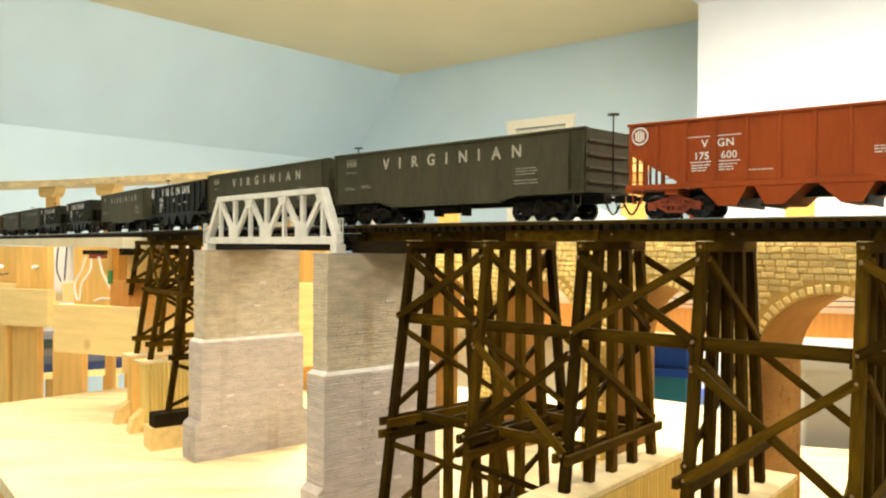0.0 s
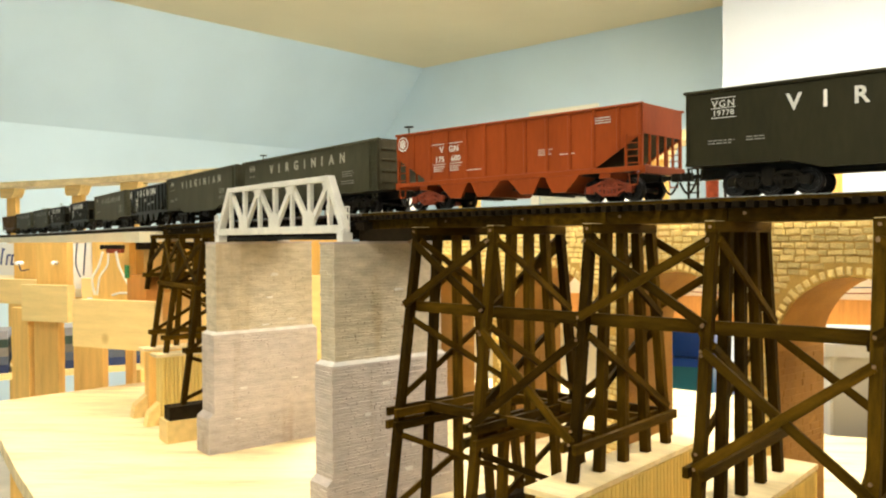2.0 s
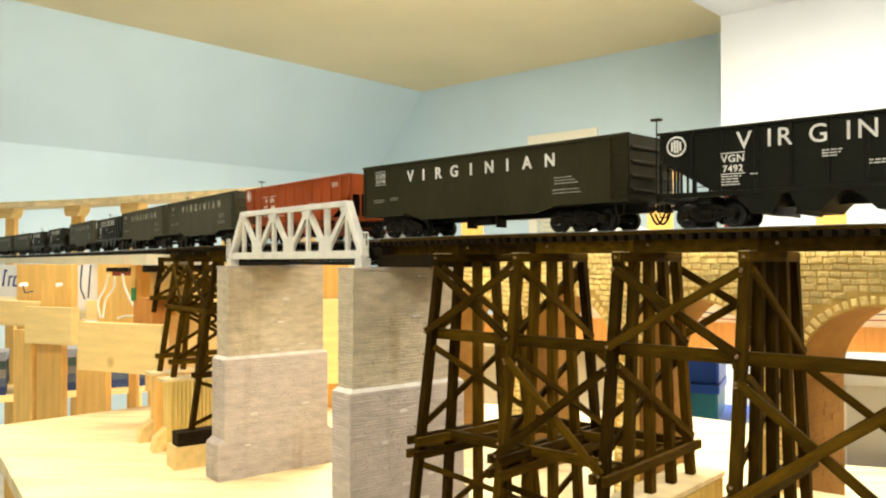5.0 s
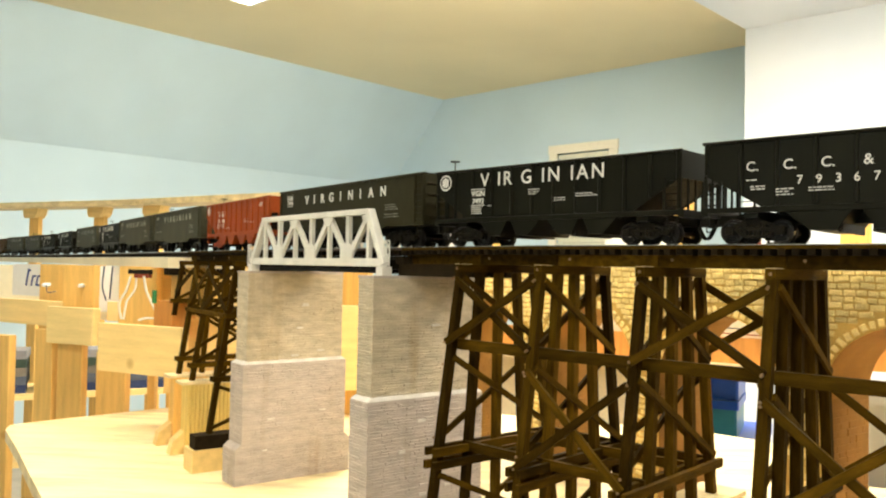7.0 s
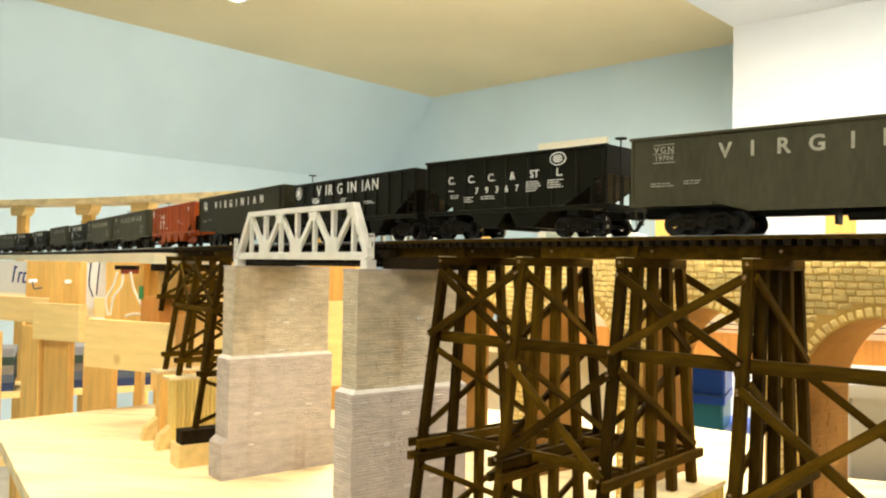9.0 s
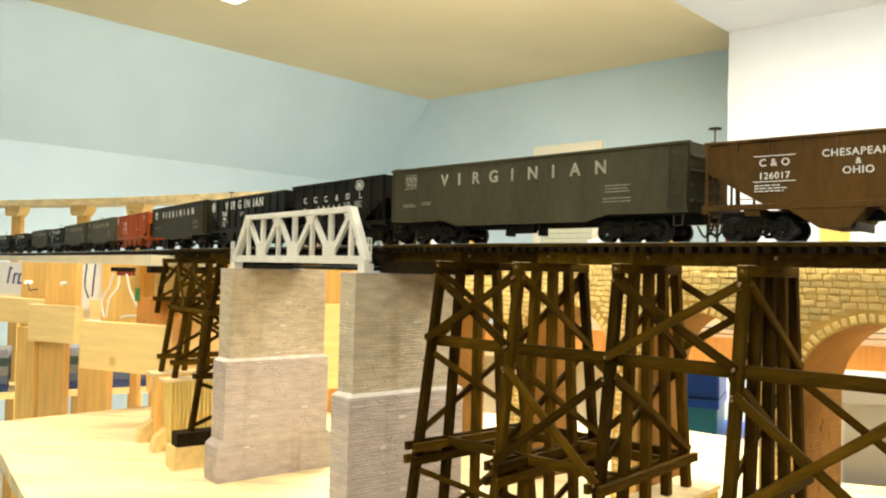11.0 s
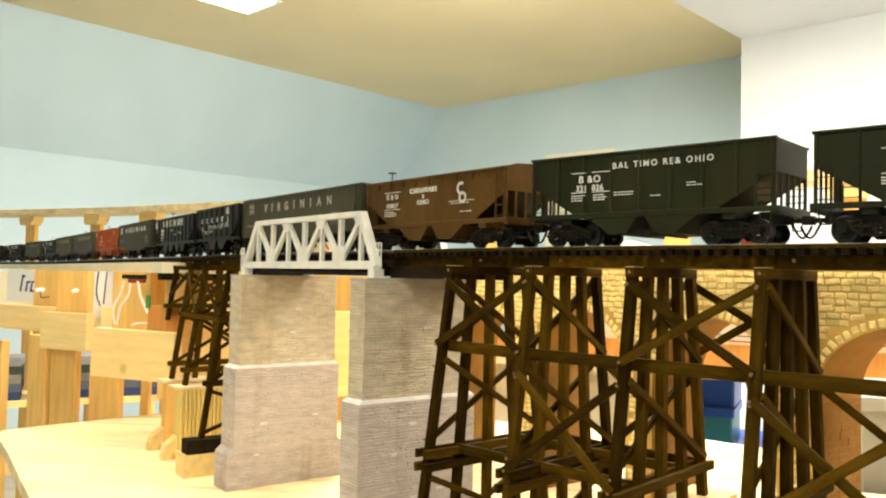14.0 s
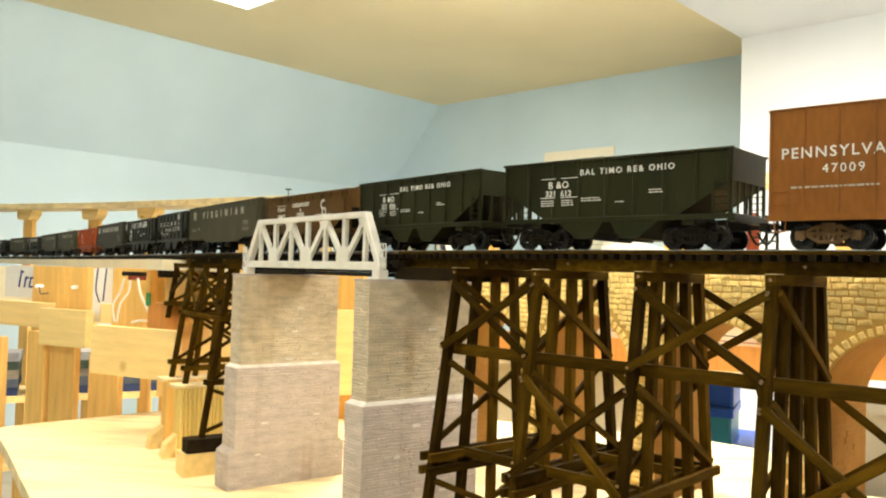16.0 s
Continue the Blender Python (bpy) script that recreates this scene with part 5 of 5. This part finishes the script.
def hopper(kind, label, keyed=False, paint="black", trucks=None):
    """Open hopper car; kind gives length, bays, panels and lettering."""
    L, bays, panels, T = kind["L"], kind["bays"], kind["panels"], kind.get("T", 0.0700)
    ob = car_thing(label, "hopper car")
    m = M[paint]
    tm = M[trucks] if trucks else M["truck"]
    h, W = L / 2, 0.0310
    cut = 0.040
    for sg in (1, -1):
        bm = bmesh.new()
        outline = [(-h, T), (h, T), (h, 0.0490), (h - cut, 0.0255), (-h + cut, 0.0255), (-h, 0.0490)]
        prism(bm, outline, "y", min(sg * W, sg * (W - 0.0010)), max(sg * W, sg * (W - 0.0010)))
        part("side", bm, m, ob)
        one("top_rail", m, ob, beam, (-h - 0.0008, sg * (W + 0.0006), T - 0.0006), (h + 0.0008, sg * (W + 0.0006), T - 0.0006), 0.0030, 0.0020, 0.0004)
        one("side_sill", m, ob, beam, (-h - 0.001, sg * (W - 0.0008), 0.0234), (h + 0.001, sg * (W - 0.0008), 0.0234), 0.0024, 0.0040, 0.0003)
        rows = [-h + 0.002 + (L - 0.004) * k / panels for k in range(panels + 1)]
        if kind.get("ribs"):
            rows = [-h + 0.002, *[kind["ribs"][0] - kind["ribs"][1] * k for k in range(kind["ribs"][2])], h - 0.002]
        for k, x in enumerate(rows):
            edge = h - abs(x)
            zb = 0.0255 if edge > cut else 0.0490 - (0.0235) * edge / cut
            if kind.get("smooth") and 0 < k < panels:
                one("rib", m, ob, beam, (x, sg * (W + 0.0006), T - 0.0085), (x, sg * (W + 0.0006), T - 0.0015), 0.0010, 0.0030, 0.0003)
            else:
                one("rib", m, ob, beam, (x, sg * (W + 0.0003), zb + 0.0008), (x, sg * (W + 0.0003), T - 0.0012), 0.0028, 0.0030, 0.0006)
        for e in (1, -1):
            one("corner_post", m, ob, beam, (e * (h - 0.001), sg * (W - 0.001), 0.0254), (e * (h - 0.001), sg * (W - 0.001), 0.0500), 0.0020, 0.0024)
            one("corner_post", m, ob, beam, (e * (h - 0.014), sg * (W - 0.001), 0.0254), (e * (h - 0.014), sg * (W - 0.001), 0.0420), 0.0016, 0.0016)
            stirrup(ob, e * (h - 0.007), sg * W, m)
        ladder(ob, -h + 0.0075, sg * W, 0.0275, 0.0470 if not kind.get("tall_ladder") else 0.062, 0.0105, 5, m)
        ladder(ob, h - 0.0075, sg * W, 0.0275, 0.0420, 0.0105, 3, m)
    for e in (1, -1):
        bm = bmesh.new()
        if kind.get("peaked"):
            outline = [(-W, 0.0490), (W, 0.0490), (W, T), (W * 0.6, T + 0.0035), (0, T + 0.0048), (-W * 0.6, T + 0.0035), (-W, T)]
            prism(bm, outline, "x", min(e * h, e * (h - 0.0012)), max(e * h, e * (h - 0.0012)))
        else:
            box(bm, min(e * h, e * (h - 0.0012)), max(e * h, e * (h - 0.0012)), -W, W, 0.0490, T)
        part("end", bm, m, ob)
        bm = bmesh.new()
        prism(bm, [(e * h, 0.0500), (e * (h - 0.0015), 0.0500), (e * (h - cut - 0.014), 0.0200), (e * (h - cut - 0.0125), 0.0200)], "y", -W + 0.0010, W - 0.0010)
        # shade under the end slopes painted in black, save the brown car's front
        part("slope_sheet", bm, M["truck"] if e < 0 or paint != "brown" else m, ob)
        bm = bmesh.new()
        beam(bm, (e * h, -W, 0.0225), (e * h, W, 0.0225), 0.0050, 0.0060, 0.0004)
        for y in (-0.018, -0.006, 0.006, 0.018):
            beam(bm, (e * (h - 0.001), y, 0.0250), (e * (h - 0.001), y, 0.0500), 0.0014, 0.0018)
        part("end_sill", bm, m, ob)
        one("bolster", m, ob, box, e * (h - 0.033) - 0.005, e * (h - 0.033) + 0.005, -W + 0.002, W - 0.002, 0.0175, 0.0225)
        coupler(ob, e * h, e)
    # bays under the car
    span = L - 2 * cut - 0.022
    each = span / bays
    for k in range(bays):
        c = -span / 2 + each * (k + 0.5)
        lean = (1 if k % 2 == 0 else -1) * each * 0.10
        bm = bmesh.new()
        prism(bm, [(c - each * 0.49, 0.0250), (c + each * 0.49, 0.0250), (c + each * 0.16 + lean, 0.0085), (c - each * 0.16 + lean, 0.0085)], "y", -W + 0.002, W - 0.0005)
        part("hopper_bay", bm, m, ob)
        bm = bmesh.new()
        xx = c + lean + each * 0.20 * (1 if k % 2 == 0 else -1)
        box(bm, xx - 0.0012, xx + 0.0012, -W + 0.005, W - 0.003, 0.0075, 0.0160)
        rod(bm, (xx, -W + 0.004, 0.0080), (xx, W, 0.0080), 0.0011, 6)
        part("bay_door", bm, M["truck"], ob)
    one("load", M["black"], ob, box, -h + 0.004, h - 0.004, -W + 0.0012, W - 0.0012, 0.050, 0.060)
    one("center_sill", M["truck"], ob, box, -h, h, -0.005, 0.005, 0.0140, 0.0214)
    for e in (1, -1):
        truck(ob, e * (h - 0.033), 2, tm, keyed=keyed, bright=kind.get("bright", False))
    if kind.get("mast"):
        brake_mast(ob, -h - 0.002, 0.014, 0.024, T + 0.006, m)
    y = W + (0.0004 if kind.get("ribs") else 0.0019)
    for text, size, x, z, gap, material in kind["letters"]:
        lettering(text, size, car_side(x, z, y), M[material], ob, gap=gap, bold=0.00008)
    for x, z, w, rows in kind["bars"]:
        bars(ob, x, z, w, rows, M["letter"], y)
    for x, z, w in kind.get("stripes", ()):
        bm = bmesh.new()
        box(bm, x - w / 2, x + w / 2, y, y + 0.00015, z, z + 0.0006)
        part("stripe", bm, M["letter"], ob)
    for x, z, r in kind.get("emblem", ()):
        bm = bmesh.new()
        wide = 1.5 if kind.get("bands") else 1.0
        rod(bm, (x, y + 0.0009, z), (x, y + 0.0011, z), r, 28)
        bmesh.ops.scale(bm, vec=(wide, 1, 1), space=Matrix.Translation((-x, 0, 0)), verts=bm.verts[:])
        part("emblem", bm, M["letter"], ob, "round white emblem")
        bm = bmesh.new()
        rod(bm, (x, y + 0.0011, z), (x, y + 0.0013, z), r * 0.82, 28)
        bmesh.ops.scale(bm, vec=(wide * 1.04, 1, 1), space=Matrix.Translation((-x, 0, 0)), verts=bm.verts[:])
        part("emblem_field", bm, m, ob)
        for dx, hh in ((-0.42, 0.45), (-0.14, 0.62), (0.14, 0.62), (0.42, 0.45)):
            bm = bmesh.new()
            u, v = (hh * 1.4, 0.09) if kind.get("bands") else (0.10, hh)
            cx, cz = (x, z + dx * r) if kind.get("bands") else (x + dx * r, z)
            box(bm, cx - u * r, cx + u * r, y + 0.0013, y + 0.0015, cz - v * r, cz + v * r)
            part("emblem_bar", bm, M["letter"], ob)
    if kind.get("monogram"):
        x, z = kind["monogram"]
        for r0, r1, dx, dz in ((0.0062, 0.0034, 0.0012, 0.0055), (0.0055, 0.0028, -0.0012, -0.0030)):
            bm = bmesh.new()
            n = 26
            lo, hi = (0, math.tau) if dz < 0 else (0.9, math.tau - 0.9)
            prev = None
            for k in range(n + 1):
                a = lo + (hi - lo) * k / n
                c, s = -math.cos(a) if dz > 0 else math.cos(a), math.sin(a)
                pts = [bm.verts.new((x + dx - (-c) * q if dz > 0 else x + dx + c * q, y + 0.0011, z + dz + s * q)) for q in (r0, r1)]
                if prev:
                    bm.faces.new((prev[0], pts[0], pts[1], prev[1]))
                prev = pts
            bmesh.ops.solidify(bm, geom=bm.faces[:], thickness=0.0002)
            part("monogram", bm, M["letter"], ob, "white painted ring monogram")
    return ob


def boxcar(label, keyed=False):
    ob = car_thing(label, "box car")
    L, W, T = 0.258, 0.0325, 0.0940
    h = L / 2
    m = M["box"]
    one("body", m, ob, box, -h, h, -W, W, 0.0215, T, c=0.0012)
    bm = bmesh.new()
    prism(bm, [(-W - 0.001, T - 0.001), (W + 0.001, T - 0.001), (W * 0.5, T + 0.0035), (0, T + 0.0050), (-W * 0.5, T + 0.0035)], "x", -h - 0.001, h + 0.001)
    part("roof", bm, m, ob)
    for sg in (1, -1):
        for k in range(13):
            x = -h + 0.002 + (L - 0.004) * k / 12
            one("rivet_strip", m, ob, beam, (x, sg * (W + 0.0003), 0.024), (x, sg * (W + 0.0003), T - 0.002), 0.0008, 0.0018)
        one("door", m, ob, box, -0.020, 0.020, min(sg * W, sg * (W + 0.0018)), max(sg * W, sg * (W + 0.0018)), 0.0235, T - 0.004, c=0.0004)
        one("side_sill", m, ob, beam, (-h, sg * W, 0.0205), (h, sg * W, 0.0205), 0.0026, 0.0040)
        for z in (0.030, 0.038):
            one("grab_iron", m, ob, rod, (h - 0.004, sg * (W + 0.0018), z), (h - 0.014, sg * (W + 0.0018), z), 0.0006, 5)
        for e in (1, -1):
            stirrup(ob, e * (h - 0.008), sg * W, m)
    one("center_sill", M["truck"], ob, box, -h, h, -0.005, 0.005, 0.0140, 0.0214)
    for e in (1, -1):
        truck(ob, e * (h - 0.036), 2, M["rusty"], keyed=keyed)
        coupler(ob, e * h, e)
    y = W + 0.0008
    lettering("PENNSYLVANIA", 0.0100, car_side(h - 0.0500, 0.0630, y), M["letter"], ob, gap=1.22, bold=0.00010)
    lettering("47009", 0.0082, car_side(h - 0.047, 0.0520, y), M["letter"], ob, gap=1.3)
    bars(ob, h - 0.052, 0.0412, 0.074, 1, M["dull"], y, h=0.0013)
    return ob


QUAD = dict(L=0.262, bays=4, panels=11)
TWIN = dict(L=0.206, bays=2, panels=8)
RED = dict(QUAD, T=0.0715, ribs=(0.1085, 0.0220, 11), letters=[("V", 0.0078, 0.0722, 0.0528, 1.0, "letter"), ("GN", 0.0078, 0.0572, 0.0528, 1.1, "letter"), ("175", 0.0074, 0.0745, 0.0440, 1.05, "letter"), ("600", 0.0074, 0.0548, 0.0440, 1.05, "letter")],
           stripes=[(0.0765, 0.0578, 0.0165), (0.0545, 0.0578, 0.0165), (0.0750, 0.0396, 0.0155), (0.0545, 0.0396, 0.0155)], emblem=[(0.1215, 0.0620, 0.0068)],
           bars=[(0.075, 0.0380, 0.014, 3), (0.0545, 0.0380, 0.015, 3), (0.033, 0.0330, 0.018, 1), (-0.044, 0.0440, 0.014, 3), (-0.066, 0.0390, 0.016, 1), (-0.098, 0.0640, 0.015, 3)])
VGN = dict(QUAD, L=0.255, letters=[("V IR G IN IAN", 0.0172, 0.0035, 0.0585, 1.28, "letter"), ("VGN", 0.0074, 0.0725, 0.0470, 1.1, "letter"), ("7492", 0.0066, 0.0725, 0.0400, 1.1, "letter")],
           stripes=[(0.0725, 0.0508, 0.017), (0.0725, 0.0362, 0.017)], emblem=[(0.1130, 0.0590, 0.0074)],
           bars=[(0.0735, 0.0352, 0.014, 4), (0.058, 0.0360, 0.005, 1), (0.008, 0.0480, 0.013, 3), (-0.020, 0.0395, 0.014, 2), (-0.046, 0.0420, 0.022, 2)])
CCC = dict(TWIN, L=0.202, T=0.0722, bright=True, mast=True, letters=[("C.", 0.0096, 0.0660, 0.0528, 1, "letter"), ("C.", 0.0096, 0.0410, 0.0528, 1, "letter"), ("C.", 0.0096, 0.0170, 0.0528, 1, "letter"), ("&", 0.0096, -0.007, 0.0528, 1, "letter"),
                          ("ST", 0.0092, -0.031, 0.0528, 1, "letter"), ("L.", 0.0096, -0.057, 0.0528, 1, "letter"), *[(d, 0.0082, x, 0.0420, 1, "letter") for d, x in zip("79367", (0.0345, 0.0225, 0.0105, -0.0005, -0.0120))]],
           bars=[(0.066, 0.0440, 0.008, 1), (0.062, 0.0395, 0.010, 2), (0.043, 0.0370, 0.014, 3), (0.020, 0.0370, 0.018, 2), (-0.030, 0.0470, 0.016, 5), (-0.054, 0.0470, 0.018, 4)], emblem=[(-0.056, 0.0638, 0.0056)], bands=True)
COH = dict(TWIN, L=0.217, panels=10, smooth=True, peaked=True, tall_ladder=True, letters=[("CHESAPEAKE", 0.0068, 0.008, 0.0568, 1.12, "letter"), ("&", 0.0056, 0.008, 0.0508, 1, "letter"), ("OHIO", 0.0068, 0.008, 0.0450, 1.1, "letter"),
                                                      ("C & O", 0.0070, 0.060, 0.0530, 1.1, "letter"), ("126017", 0.0064, 0.060, 0.0440, 1.1, "letter")],
           stripes=[(0.060, 0.0575, 0.028), (0.060, 0.0400, 0.028), (-0.050, 0.0430, 0.036)], bars=[(0.062, 0.0380, 0.022, 3), (-0.050, 0.0415, 0.030, 1), (-0.058, 0.0335, 0.018, 1)], monogram=(-0.052, 0.0490))
BAO = dict(TWIN, L=0.202, T=0.0722, letters=[("BAL TIMO RE& OHIO", 0.0066, -0.0175, 0.0612, 1.38, "letter"), ("B &O", 0.0080, 0.0440, 0.0522, 1.15, "letter")],
           stripes=[(0.0540, 0.0575, 0.014), (0.0335, 0.0575, 0.016), (0.0540, 0.0418, 0.014), (0.0335, 0.0418, 0.016)], bars=[(0.0335, 0.0400, 0.014, 3), (0.0540, 0.0400, 0.014, 3), (0.012, 0.0410, 0.020, 2), (-0.044, 0.0450, 0.012, 2), (-0.014, 0.0370, 0.010, 1)])

TRAIN = []          # car and where its middle stands on the line at the start


def couple(ob, front, length):
    TRAIN.append((ob, front - length / 2, length * 0.34))


couple(hopper(dict(QUAD, letters=[], bars=[]), "small brown open hopper car far along the train", paint="brown"), 2.760, 0.262)
couple(gondola("", "faded", "weathered black high-sided gondola car"), 2.480, 0.321)
couple(gondola("", "faded", "weathered black high-sided gondola car"), 2.130, 0.321)
couple(hopper(VGN, "black open hopper car with white lettering"), 1.800, 0.262)
couple(hopper(VGN, "black open hopper car with white lettering"), 1.452, 0.262)
couple(gondola("", "faded", "weathered black gondola car with faded lettering"), 1.100, 0.321)
couple(hopper(VGN, "black open hopper car with white lettering"), 0.752, 0.262)
couple(gondola("", "dull", "weathered black gondola car with faded lettering"), 0.483, 0.321)
couple(gondola("", "dull", "weathered black gondola car with pale lettering", True), 0.1455, 0.321)
couple(hopper(RED, "oxide red four-bay hopper car with white lettering", True, "red", "redtruck"), -0.2075, 0.262)
couple(gondola("19778", "letter", "weathered black gondola car with large white lettering", True), -0.502, 0.321)
couple(hopper(VGN, "black ribbed hopper car with large white lettering", True), -0.843, 0.255)
couple(hopper(CCC, "black two-bay hopper car with white lettering", True), -1.114, 0.202)
couple(gondola("19704", "dull", "dusty grey-black gondola car with dulled white lettering", True), -1.3355, 0.321)
couple(hopper(COH, "brown two-bay offset-side hopper car with white lettering", True, "brown"), -1.666, 0.217)
first_bo = dict(BAO, letters=[*BAO["letters"], ("321  826", 0.0068, 0.0440, 0.0452, 1.05, "letter")])
second_bo = dict(BAO, letters=[*BAO["letters"], ("321  612", 0.0068, 0.0440, 0.0452, 1.05, "letter")])
couple(hopper(first_bo, "dusty black ribbed two-bay hopper car", True, "green"), -1.905, 0.202)
couple(hopper(second_bo, "dusty black ribbed two-bay hopper car", True, "green"), -2.130, 0.202)
couple(boxcar("brown box car with white lettering", True), -2.3565, 0.258)


def motions():
    """The train rolls away along the line at an even pace."""
    def gone(t):
        return float(np.interp(t, (0, 3.5, 7, 9, 12.5, 14.5, 16), (0, 0.4475, 0.897, 1.160, 1.631, 1.898, 2.094)))
    for ob, at, reach in TRAIN:
        walk(ob, [(k * 0.5, on_trucks(at + gone(k * 0.5), reach, RAIL)) for k in range(33)])
    for ob, a in WHEELS:
        rows = []
        for k in range(241):
            t = k / 15
            rows.append((t, Matrix.Translation((a, 0, 0.0086)) @ Matrix.Rotation(gone(t) / 0.0086, 4, "Y")))
        walk(ob, rows)


motions()
